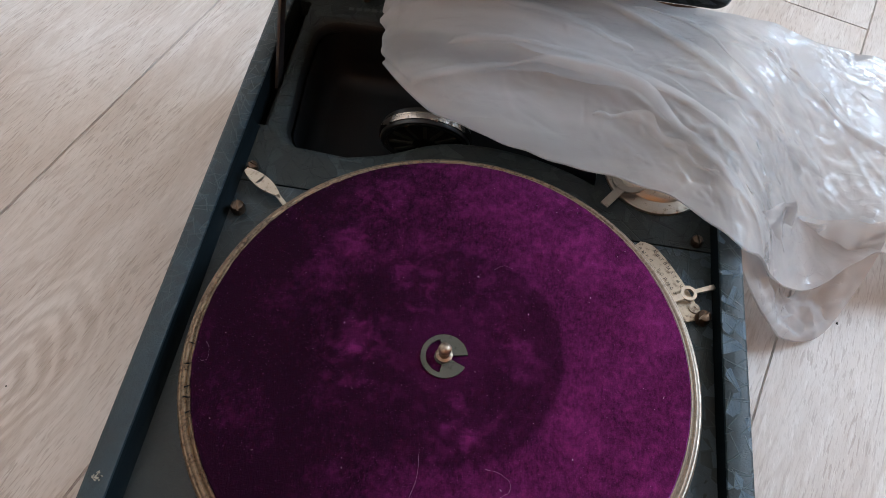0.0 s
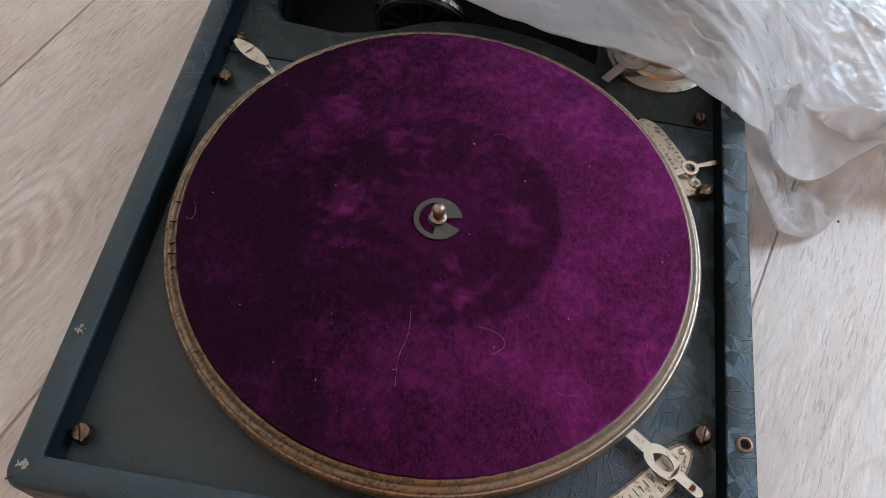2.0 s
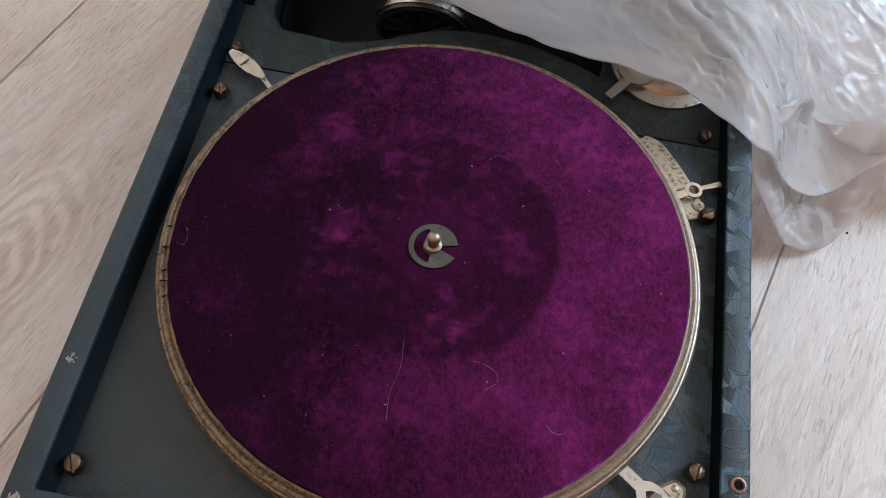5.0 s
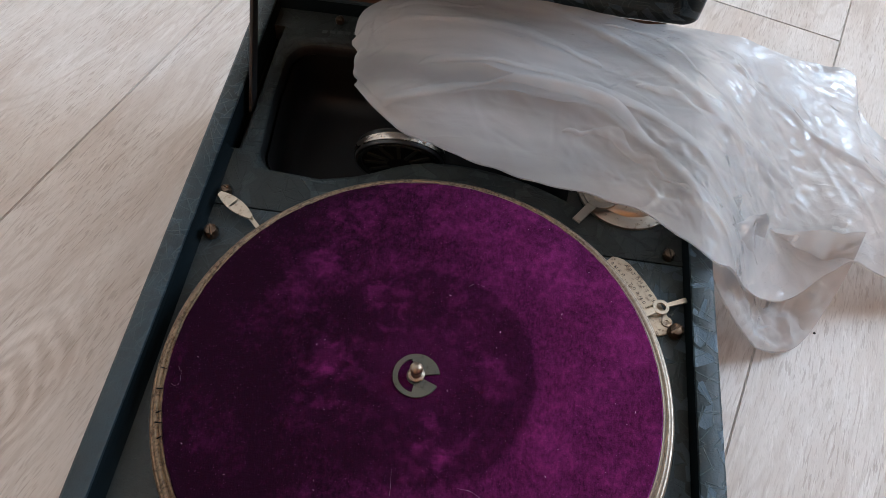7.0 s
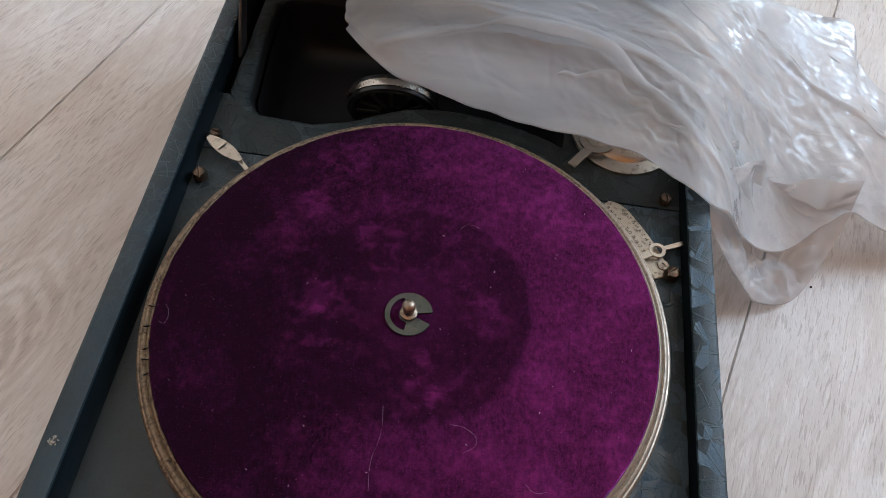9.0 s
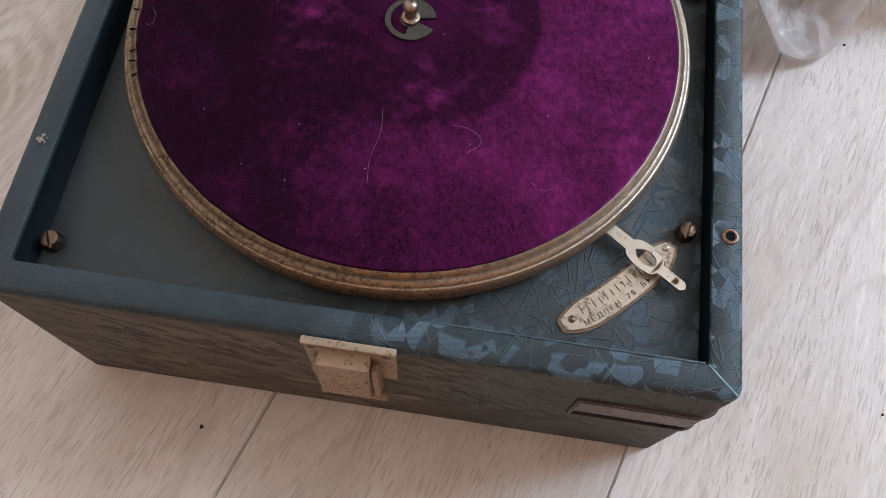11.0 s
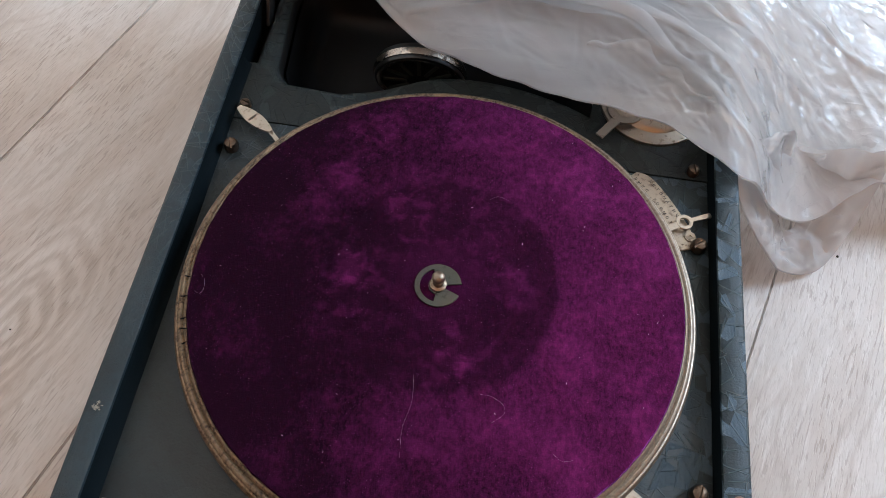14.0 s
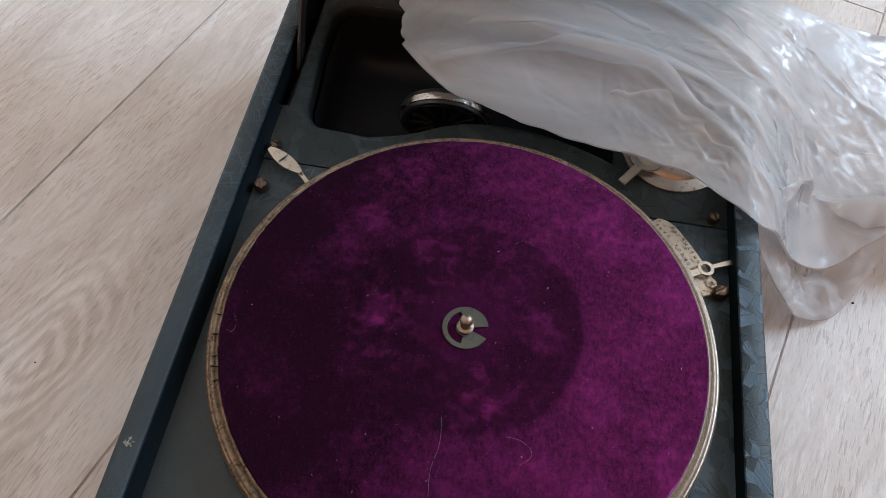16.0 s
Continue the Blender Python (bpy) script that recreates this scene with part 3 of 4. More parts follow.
def pocket_outline(grow=0.0):
    """The well for the tone arm: its front follows the turntable, its back is straight."""
    pts = []
    for k in range(17):
        a = radians(62 + (121 - 62) * k / 16)
        r = 0.1530 - grow - 0.0075 * math.exp(-((math.degrees(a) - 112) / 10) ** 2)
        pts.append((r * math.cos(a), r * math.sin(a)))
    cx, cy, r = -0.094, 0.1470, 0.0205 + grow
    pts += [(cx + r * math.cos(radians(a)), cy + r * math.sin(radians(a))) for a in range(235, 170, -10)]
    pts.append((-0.1175 - grow, 0.190))
    cx, cy, r = -0.1005, 0.2210, 0.017 + grow
    pts += [(cx + r * math.cos(radians(a)), cy + r * math.sin(radians(a))) for a in range(180, 85, -15)]
    cx, cy = 0.055, 0.2210
    pts += [(cx + r * math.cos(radians(a)), cy + r * math.sin(radians(a))) for a in range(90, -5, -15)]
    return pts


def horn_board():
    bm = bmesh.new()
    sx0, sx1, sy0, sy1 = IX0 + 0.0004, -0.1262, 0.139, 0.2500      # slot of the lid stay
    outer = [bm.verts.new((x, y, DECK)) for x, y in ((IX0 + 0.0004, SEAM + 0.0004), (IX1 - 0.0004, SEAM + 0.0004), (IX1 - 0.0004, IY1 - 0.0004), (IX0 + 0.0004, IY1 - 0.0004),
                                                     (sx0, sy1), (sx1, sy1), (sx1, sy0), (sx0, sy0))]
    n = len(outer)
    edges = [bm.edges.new((outer[k], outer[(k + 1) % n])) for k in range(n)]
    first = [bm.verts.new((x, y, DECK)) for x, y in pocket_outline(0.0078)]
    m = len(first)
    edges += [bm.edges.new((first[k], first[(k + 1) % m])) for k in range(m)]
    bmesh.ops.triangle_fill(bm, edges=edges, use_beauty=True)
    ring = first
    for grow, z in ((0.0056, DECK - 0.0005), (0.0036, DECK - 0.0017), (0.0019, DECK - 0.0036), (0.0007, DECK - 0.0064), (0.0, DECK - 0.0100)):
        nxt = [bm.verts.new((x, y, z)) for x, y in pocket_outline(grow)]
        for k in range(m):
            bm.faces.new((ring[k], ring[(k + 1) % m], nxt[(k + 1) % m], nxt[k]))
        ring = nxt
    low = [bm.verts.new((v.co.x, v.co.y, DECK - 0.012)) for v in outer]
    for k in range(n):
        bm.faces.new((outer[k], outer[(k + 1) % n], low[(k + 1) % n], low[k]))
    return bm


board = part("horn_board", widen(horn_board()), CLOTH_BACK, gram, "dark green pressed cloth board round the tone-arm well")
board.data.materials.append(BLACK)
for f in board.data.polygons:
    f.material_index = 1 if f.center.z < DECK - 0.0040 and abs(f.normal.z) < 0.9 and -0.124 < f.center.x < 0.09 and 0.10 < f.center.y < 0.25 else 0


def well():
    bm = bmesh.new()
    ring = [bm.verts.new((x, y, DECK - 0.0099)) for x, y in pocket_outline(0.0002)]
    m = len(ring)
    cx, cy = -0.03, 0.195
    for s, z in ((1.0, 0.090), (0.985, 0.072), (0.95, 0.060), (0.88, 0.0545), (0.6, 0.053)):
        nxt = [bm.verts.new((cx + (x - cx) * s, cy + (y - cy) * s, z)) for x, y in pocket_outline(0.0)]
        for k in range(m):
            bm.faces.new((ring[k], ring[(k + 1) % m], nxt[(k + 1) % m], nxt[k]))
        ring = nxt
    bm.faces.new(ring)
    return bm


part("tone_arm_well", well(), BLACK, gram, "glossy black tin well", 60)
part("stay_slot", box(IX0 + 0.0002, -0.1264, 0.1392, 0.2498, DECK - 0.014, DECK - 0.011), STEEL_DARK, gram)

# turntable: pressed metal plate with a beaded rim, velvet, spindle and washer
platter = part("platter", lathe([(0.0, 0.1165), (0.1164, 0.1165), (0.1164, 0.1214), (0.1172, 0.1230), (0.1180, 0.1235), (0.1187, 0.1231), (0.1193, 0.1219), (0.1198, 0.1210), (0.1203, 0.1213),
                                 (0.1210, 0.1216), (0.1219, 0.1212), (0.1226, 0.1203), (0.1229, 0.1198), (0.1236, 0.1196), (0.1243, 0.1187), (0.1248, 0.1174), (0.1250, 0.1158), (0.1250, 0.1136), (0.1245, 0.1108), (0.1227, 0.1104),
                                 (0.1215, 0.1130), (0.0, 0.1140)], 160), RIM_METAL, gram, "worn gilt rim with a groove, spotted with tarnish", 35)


def velvet_disc():
    bm = bmesh.new()
    steps, rings = 200, []
    for r in (0.0028, 0.02, 0.04, 0.06, 0.08, 0.10, 0.112, 0.1160, 0.1171, 0.1177):
        row = []
        for k in range(steps):
            a = 2 * math.pi * k / steps
            fray = 0.00055 * noise.noise(Vector((40 * math.cos(a), 40 * math.sin(a), 3))) if r > 0.117 else 0
            z = 0.1246 - (0.0003 if r > 0.1155 else 0) - (0.0011 if r > 0.1175 else 0) + 0.00025 * noise.noise(Vector((r * 60 * math.cos(a), r * 60 * math.sin(a), 0)))
            row.append(bm.verts.new(((r + fray) * math.cos(a), (r + fray) * math.sin(a), z)))
        rings.append(row)
    for a, b in zip(rings, rings[1:]):
        for k in range(steps):
            bm.faces.new((a[k], a[(k + 1) % steps], b[(k + 1) % steps], b[k]))
    foot = [bm.verts.new((v.co.x, v.co.y, 0.1172)) for v in rings[0]]
    edge = [bm.verts.new((0.995 * v.co.x, 0.995 * v.co.y, 0.1172)) for v in rings[-1]]
    for k in range(steps):
        bm.faces.new((rings[0][k], foot[k], foot[(k + 1) % steps], rings[0][(k + 1) % steps]))
        bm.faces.new((rings[-1][k], rings[-1][(k + 1) % steps], edge[(k + 1) % steps], edge[k]))
    return bm


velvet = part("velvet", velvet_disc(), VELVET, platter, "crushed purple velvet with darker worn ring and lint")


def lint():
    bm = bmesh.new()
    rng = random.Random(4)
    for _ in range(130):
        r, a = 0.115 * math.sqrt(rng.random()), rng.uniform(0, 6.283)
        c, b = Vector((r * math.cos(a), r * math.sin(a), 0.12465)), rng.uniform(0, 6.283)
        if r < 0.013:
            continue
        size = 0.35 + 1.1 * rng.random() ** 4
        long, wide = size * rng.uniform(0.00015, 0.0005), size * rng.uniform(0.00006, 0.00016)
        u, v = Vector((math.cos(b), math.sin(b), 0)) * long, Vector((-math.sin(b), math.cos(b), 0)) * wide
        base = [bm.verts.new(c + u * i + v * j) for i, j in ((-1, -1), (1, -1), (1, 1), (-1, 1))]
        tip = bm.verts.new(c + Vector((0, 0, wide * 1.6)))
        for k in range(4):
            bm.faces.new((base[k], base[(k + 1) % 4], tip))
    return bm


tagged(part("lint", lint(), LINT, velvet, "pale specks of lint"), kind="stuff")


def hair(points, name="hair", radius=0.000024):
    cu = bpy.data.curves.new(name, "CURVE")
    cu.dimensions, cu.bevel_depth, cu.bevel_resolution, cu.resolution_u = "3D", radius, 1, 8
    sp = cu.splines.new("BEZIER")
    sp.bezier_points.add(len(points) - 1)
    for bp, co in zip(sp.bezier_points, points):
        bp.co, bp.handle_left_type, bp.handle_right_type = co, "AUTO", "AUTO"
    cu.materials.append(LINT)
    tmp = new("hair_source", cu)
    me = bpy.data.meshes.new_from_object(tmp.evaluated_get(bpy.context.evaluated_depsgraph_get()))
    bpy.data.objects.remove(tmp)
    ob = new(name, me)
    ob.parent = velvet
    return ob


hair([(-0.004, -0.046, 0.1249), (-0.003, -0.059, 0.1250), (-0.005, -0.070, 0.1250), (-0.004, -0.083, 0.1248)])
hair([(0.026, -0.050, 0.1248), (0.033, -0.051, 0.1250), (0.038, -0.056, 0.1249), (0.033, -0.062, 0.1248)])
hair([(-0.1120, -0.012, 0.1248), (-0.1090, -0.016, 0.1256), (-0.1095, -0.022, 0.1254), (-0.1125, -0.021, 0.1248)])
hair([(0.060, -0.071, 0.1248), (0.064, -0.074, 0.1251), (0.069, -0.073, 0.1248)])
hair([(0.018, 0.052, 0.1247), (0.022, 0.055, 0.1249), (0.028, 0.054, 0.1247)])

part("spindle", lathe([(0.0030, 0.117), (0.0030, 0.1258), (0.0040, 0.1262), (0.0040, 0.1272), (0.0027, 0.1280), (0.0024, 0.1308), (0.0030, 0.1316), (0.0032, 0.1334), (0.0026, 0.1350), (0.0014, 0.1358), (0, 0.1360)], 28),
     metal("worn_spindle_steel", (0.34, 0.27, 0.205), (0.09, 0.055, 0.03), 0.36, 0.9, 420.0), gram, "worn nickel spindle with a round tip")


def washer_shape(r, a):
    if a < 12 or a > 338 or r < 0.0036:
        return False
    return not (0.0046 < r < 0.0088 and 112 < a < 265)


part("spindle_washer", sector(washer_shape, [0.003, 0.0036, 0.0046, 0.0056, 0.0072, 0.0088, 0.0100, 0.0112], 120, 0.1247, 0.1256), GREY_STEEL, gram, "dull steel open washer")


def screw(radius=0.0044, height=0.0068):
    """A slotted cheese-head screw on a low collar."""
    bm = bmesh.new()
    w, cut = 0.00055, height * 0.40
    for sign in (1, -1):
        half = lathe([(0, 0), (radius * 0.92, 0), (radius, height * 0.25), (radius * 0.97, height * 0.6), (radius * 0.78, height * 0.88), (radius * 0.4, height * 0.99), (0, height)], 28)
        got = bmesh.ops.bisect_plane(half, geom=[*half.verts, *half.edges, *half.faces], plane_co=(sign * w, 0, 0), plane_no=(sign, 0, 0), clear_inner=True)
        bmesh.ops.holes_fill(half, edges=[e for e in got["geom_cut"] if isinstance(e, bmesh.types.BMEdge)])
        me = bpy.data.meshes.new("half")
        half.to_mesh(me)
        half.free()
        bm.from_mesh(me)
        bpy.data.meshes.remove(me)
    box(-w, w, -radius * 0.9, radius * 0.9, 0, height - cut * 0.6, bm=bm)
    return bm


head = part("screw", screw(), BRASS_DARK, gram, "tarnished slotted brass screw")
head.matrix_basis = pose(-0.1262, -0.1195, DECK - 0.0002, 0, 0, 25)
for x, y, turn, s in ((0.1277, -0.0745, -15, 0.95), (-0.1265, 0.0760, 20, 0.95), (0.1300, 0.0535, -50, 0.95), (0.1278, 0.1020, 10, 0.8), (-0.1268, 0.1058, 70, 0.75), (-0.0930, 0.2610, 40, 0.7), (0.045, 0.261, 0, 0.7)):
    c = copy_thing(head, pose(x, y, DECK - 0.0002, 0, 0, turn))
    c.scale = (s, s, s)

# eyelets in the rim
part("eyelet", lathe([(0.0019, TOP - 0.003), (0.0019, TOP + 0.0005), (0.0024, TOP + 0.0012), (0.0032, TOP + 0.0009), (0.0037, TOP - 0.0004)], 24, m=Matrix.Translation((0.1424, -0.0785, 0))), metal("brown_eyelet", (0.30, 0.18, 0.13), (0.08, 0.04, 0.03), 0.4, 0.4, 300.0, 0.6), gram, "brown metal eyelet")
part("eyelet_hole", lathe([(0.0, TOP + 0.0003), (0.0020, TOP + 0.0003)], 16, m=Matrix.Translation((0.1424, -0.0785, 0))), INNER_SHADE, gram)


def torn_patch(cx, cy, size, z, seed):
    bm = bmesh.new()
    rng = random.Random(seed)
    for _ in range(16):
        a, r = rng.uniform(0, 6.28), rng.uniform(0.2, 1.0) * size
        x, y, l, w, t = cx + r * math.cos(a), cy + r * math.sin(a), rng.uniform(0.15, 0.45) * size, rng.uniform(0.08, 0.22) * size, rng.uniform(0, 6.28)
        u, v = Vector((math.cos(t), math.sin(t), 0)), Vector((-math.sin(t), math.cos(t), 0))
        prism([(x + u.x * l * i + v.x * w * j, y + u.y * l * i + v.y * w * j) for i, j in ((-1, -0.6), (0.1, -1), (1, -0.2), (0.8, 0.7), (-0.7, 1))], z - 0.0005, z + rng.uniform(0.0002, 0.0007), bm=bm)
    return bm


part("torn_eyelet", torn_patch(-0.1402, -0.0790, 0.0022, TOP, 3), TORN, gram, "torn pale cloth where an eyelet came out")
part("torn_eyelet_hole", lathe([(0.0, TOP + 0.0006), (0.0011, TOP + 0.0006), (0.0013, TOP - 0.001)], 10, m=Matrix.Translation((-0.1400, -0.0792, 0))), STEEL_DARK, gram)
part("torn_corner", torn_patch(-0.1400, -0.1375, 0.0026, TOP - 0.0001, 8), TORN, gram, "frayed pale corner of the rexine")
FRAY = plain("verdigris_fray", (0.20, 0.33, 0.33), 0.8)
part("torn_corner", torn_patch(0.1362, -0.1335, 0.0011, TOP - 0.0001, 12), FRAY, gram, "frayed greenish corner")

# mitred corners, worn inner edge of the front rim, cracks in the turntable rim
for sx, cx, ix in ((1, CX1 - 0.0022, IX1 - 0.0004), (-1, CX0 + 0.0022, IX0 + 0.0004)):
    part("mitre_seam", lever((ix, IY0 - 0.0005), (cx, CY0 + 0.0022), lambda s: 0.00013, lambda s: 0.0, TOP - 0.0006, TOP + 0.00008, 4), FRAY if sx > 0 else STEEL_DARK, gram, "mitred seam of the rexine")
WORN = plain("worn_pale_edge", (0.048, 0.075, 0.092), 0.6, 900.0, 0.5, 0.6)
for x0, x1, w in ((0.030, 0.064, 0.00016), (0.064, 0.101, 0.00024), (0.101, 0.1335, 0.00034)):
    part("worn_edge", lever((x0, IY0 + 0.0001), (x1, IY0 + 0.0001), lambda s, w=w: w * (0.5 + 0.5 * abs(math.sin(9 * s + 40 * w))), lambda s: 0.0, TOP - 0.0016, TOP - 0.00035, 16), WORN, gram, "pale rubbed edge of the rim")
for a, l in ((186.5, 0.0030), (191.5, 0.0036), (197.0, 0.0026), (199.5, 0.0034), (203.0, 0.0022)):
    m = pose(0, 0, 0, 0, 0, a) @ Matrix.Translation((0.1192, 0, 0.12335)) @ pose(0, 0, 0, 0, 0, 14 * math.sin(a))
    bm = box(-l / 2, l / 2, -0.00016, 0.00016, -0.0006, 0.0003)
    bm.transform(m)
    part("rim_crack", bm, INNER_SHADE, platter, "dark crack in the gilt rim")

# rubbed lettering at the back of the board, past reading
for k in range(5):
    part("rubbed_mark", box(-0.1030 + 0.0052 * k, -0.0995 + 0.0052 * k, 0.2485 + 0.0005 * k, 0.2512 + 0.0005 * k, DECK - 0.0003, DECK + 0.0001), plain("rubbed_print", (0.050, 0.058, 0.055), 0.7) if k == 0 else bpy.data.materials["rubbed_print"], gram)

# speed regulator: scale plate on the board and its lever
def arc_plate(r0, r1, a0, a1, z0, z1, ends=2.6, steps=30):
    """A plate along an arc about the spindle, with both ends drawn in."""
    outer, inner = [], []
    for k in range(steps + 1):
        a = a0 + (a1 - a0) * k / steps
        near = min(a - a0, a1 - a)
        pull = (1 - min(1.0, near / ends)) ** 1.6 * (r1 - r0) * 0.30
        outer.append(((r1 - pull) * math.cos(radians(a)), (r1 - pull) * math.sin(radians(a))))
        inner.append(((r0 + pull) * math.cos(radians(a)), (r0 + pull) * math.sin(radians(a))))
    return prism(outer + inner[::-1], z0, z1, 0.0003)


part("scale_backing", arc_plate(0.1394, 0.1531, -57.2, -33.0, DECK - 0.0002, DECK + 0.0007, 4.5), BRASS_DARK, gram, "rusted edge of the scale plate", 30)
plate = part("speed_scale", arc_plate(0.1405, 0.1520, -56.6, -33.6, DECK - 0.0002, DECK + 0.0012, 4.5), PLATE, gram, "worn silvered speed scale plate with engraved letters", 30)


def on_arc(r, deg, z, turn=90.0):
    return Matrix.Translation((r * math.cos(radians(deg)), r * math.sin(radians(deg)), z)) @ pose(0, 0, 0, 0, 0, deg + turn)


Z = DECK + 0.0013
for word, r, a0, a1, size in (("МЕДЛЕН", 0.1497, -53.0, -47.2, 0.0032), ("78", 0.1498, -45.0, -44.1, 0.0034), ("БЫСТР", 0.1496, -41.9, -37.0, 0.0032)):
    for k, ch in enumerate(word):
        lettering(ch, size, on_arc(r, a0 + (a1 - a0) * k / max(1, len(word) - 1), Z), plate)
bm = bmesh.new()
for k in range(15):
    a = -52.8 + 16.8 * k / 14
    m = on_arc(0.14415 + (0.0004 if k % 2 else 0), a, Z)
    l = 0.0024 if k % 2 == 0 else 0.0017
    bmesh.ops.create_cube(bm, size=1.0, matrix=m @ Matrix.Diagonal((0.00032, 2 * l * 0.8, 0.00016, 1)))
bmesh.ops.create_cube(bm, size=1.0, matrix=on_arc(0.1441, -52.4, Z) @ Matrix.Diagonal((0.0016, 0.0003, 0.00016, 1)))
part("scale_marks", bm, INK, plate, smooth=0)
for r, a, mat in ((0.1457, -54.9, BRASS_DARK), (0.1455, -34.5, NICKEL)):
    part("rivet", lathe([(0.0015, Z - 0.0004), (0.0015, Z + 0.0003), (0.0009, Z + 0.0007), (0, Z + 0.0008)], 14, m=Matrix.Translation((r * math.cos(radians(a)), r * math.sin(radians(a)), 0))), mat, plate)


def speed_width(s):
    if s < 0.34:
        return 0.0026 + 0.0004 * s
    if s < 0.70:
        return 0.0027 + eye(s, 0.52, 0.185, 0.0030)
    return 0.0022 if s < 0.94 else 0.0022 * math.sqrt(max(0.02, 1 - ((s - 0.94) / 0.06) ** 2))


part("speed_lever", lever((0.0930, -0.0770), (0.1272, -0.1008), speed_width, lambda s: eye(s, 0.53, 0.115, 0.0030), 0.1090, 0.1100), NICKEL, gram, "flat nickel speed lever with an oval eye", 30)

# brake plate and brake lever on the other side
brake = part("brake_plate", arc_plate(0.1270, 0.1412, 22.5, 45.0, DECK - 0.0002, DECK + 0.0012, 3.5), PLATE, gram, "silvered automatic brake plate with engraved words", 30)
for word, r, a0, a1, size in (("АВТОМАТИЧ.", 0.1387, 41.2, 29.8, 0.0025), ("ВЫКЛ.", 0.1332, 43.6, 38.4, 0.0024), ("ТОРМОЗ", 0.1332, 36.8, 30.0, 0.0024)):
    for k, ch in enumerate(word):
        lettering(ch, size, on_arc(r, a0 + (a1 - a0) * k / (len(word) - 1), Z, -90), brake)
part("brake_lug", lathe([(0.0010, DECK), (0.0010, DECK + 0.0019), (0.0029, DECK + 0.0019), (0.0031, DECK)], 20, m=Matrix.Translation((0.1258, 0.0590, 0))), PLATE, brake)
part("brake_ring", lathe([(0.0026, 0.1082), (0.0026, 0.1096), (0.0044, 0.1096), (0.0044, 0.1082)], 28, m=Matrix.Translation((0.1222, 0.0662, 0)), closed=True), NICKEL, gram, "nickel ring of the brake lever")
part("brake_lever", lever((0.1258, 0.0680), (0.1362, 0.0728), lambda s: 0.0011 + 0.0004 * s, lambda s: 0.0, 0.1083, 0.1095, 10), NICKEL, gram)
part("brake_arm", lever((0.1188, 0.0640), (0.1125, 0.0600), lambda s: 0.0018, lambda s: 0.0, 0.1083, 0.1094, 6), NICKEL, gram)

# leaf-shaped starting lever
part("start_lever", lever((-0.1285, 0.1005), (-0.1065, 0.0868), lambda s: 0.0007 + 0.0034 * math.sin(math.pi * min(1, 0.04 + s * 0.93)) ** 0.8, lambda s: 0.0, 0.1100, 0.1112, 24), NICKEL, gram, "polished leaf-shaped nickel lever", 60)
part("start_lever_arm", lever((-0.1075, 0.0874), (-0.0960, 0.0760), lambda s: 0.0012, lambda s: 0.0, 0.1098, 0.1108, 6), NICKEL, gram)

# tone-arm base with stepped flange, and the stop finger that reaches to the turntable
part("tone_arm_base", lathe([(0.0, 0.118), (0.010, 0.118), (0.0165, 0.1165), (0.0180, 0.1120), (0.0205, 0.1108), (0.0225, 0.1098), (0.0235, 0.1082), (0.0285, 0.1076), (0.0305, 0.1068), (0.0308, DECK - 0.0002)], 64,
                            m=Matrix.Translation((0.1050, 0.1478, 0))), NICKEL, gram, "stepped nickel flange of the tone arm", 35)
c = copy_thing(head, pose(0.1228, 0.1315, 0.1070, 0, 0, 60))
c.scale = (0.45, 0.45, 0.5)
part("stop_ring", sector(lambda r, a: not 35 < a < 95, [0.0062, 0.0080, 0.0102], 60, 0.1120, 0.1132, (0.0880, 0.1345)), NICKEL, gram, "open nickel ring of the stop finger")
part("stop_finger", lever((0.0835, 0.1265), (0.0740, 0.1130), lambda s: 0.0026 - 0.0002 * s, lambda s: 0.0, 0.1121, 0.1131, 8), NICKEL, gram)

# sound box lying in the well
SB = Matrix.Translation((-0.0365, 0.1745, 0.0790)) @ pose(0, 0, 0, 103, 0, 3)
sound = part("sound_box", lathe([(0.0, -0.004), (0.024, -0.004), (0.0285, -0.002), (0.0295, 0.001), (0.0285, 0.004), (0.0292, 0.0062), (0.0285, 0.0085), (0.0255, 0.0092), (0.0245, 0.0070), (0.0, 0.0066)], 64, m=SB), plain("black_enamelled_brass", (0.012, 0.011, 0.010), 0.3, 300.0, 0.1), gram, "black and chrome sound box with a slotted face", 35)
part("chrome_band", lathe([(0.0284, 0.0012), (0.0298, 0.0018), (0.0302, 0.0040), (0.0298, 0.0062), (0.0284, 0.0068)], 64, m=SB), CHROME, sound, "polished chrome band", 35)
part("face_ring", lathe([(0.0248, 0.0088), (0.0254, 0.0097), (0.0264, 0.0099), (0.0272, 0.0092)], 64, m=SB), CHROME, sound, "thin chrome ring round the face", 60)
part("sound_box_face", lathe([(0.0, 0.0068), (0.0243, 0.0072), (0.0243, 0.0078), (0.0, 0.0080)], 48, m=SB), BLACK, sound)
bm = bmesh.new()
for k in range(12):
    bmesh.ops.create_cube(bm, size=1.0, matrix=SB @ pose(0, 0, 0, 0, 0, 30 * k) @ Matrix.Translation((0.0155, 0, 0.0084)) @ Matrix.Diagonal((0.015, 0.0022, 0.0012, 1)))
part("sound_box_grille", bm, GREY_STEEL, sound, smooth=0)

# latch on the front
FY = CY0
HASP = (0.1120, 0.0020, 0.0080, 0.1105, 0.0115, 0.0800)      # top, then depth and height of its upper and lower front edge
latch = part("latch", box(-0.0178, 0.0182, FY - 0.0014, FY + 0.0006, 0.0765, 0.1168, 0.0005), LATCH, gram, "rusty worn brass case latch")
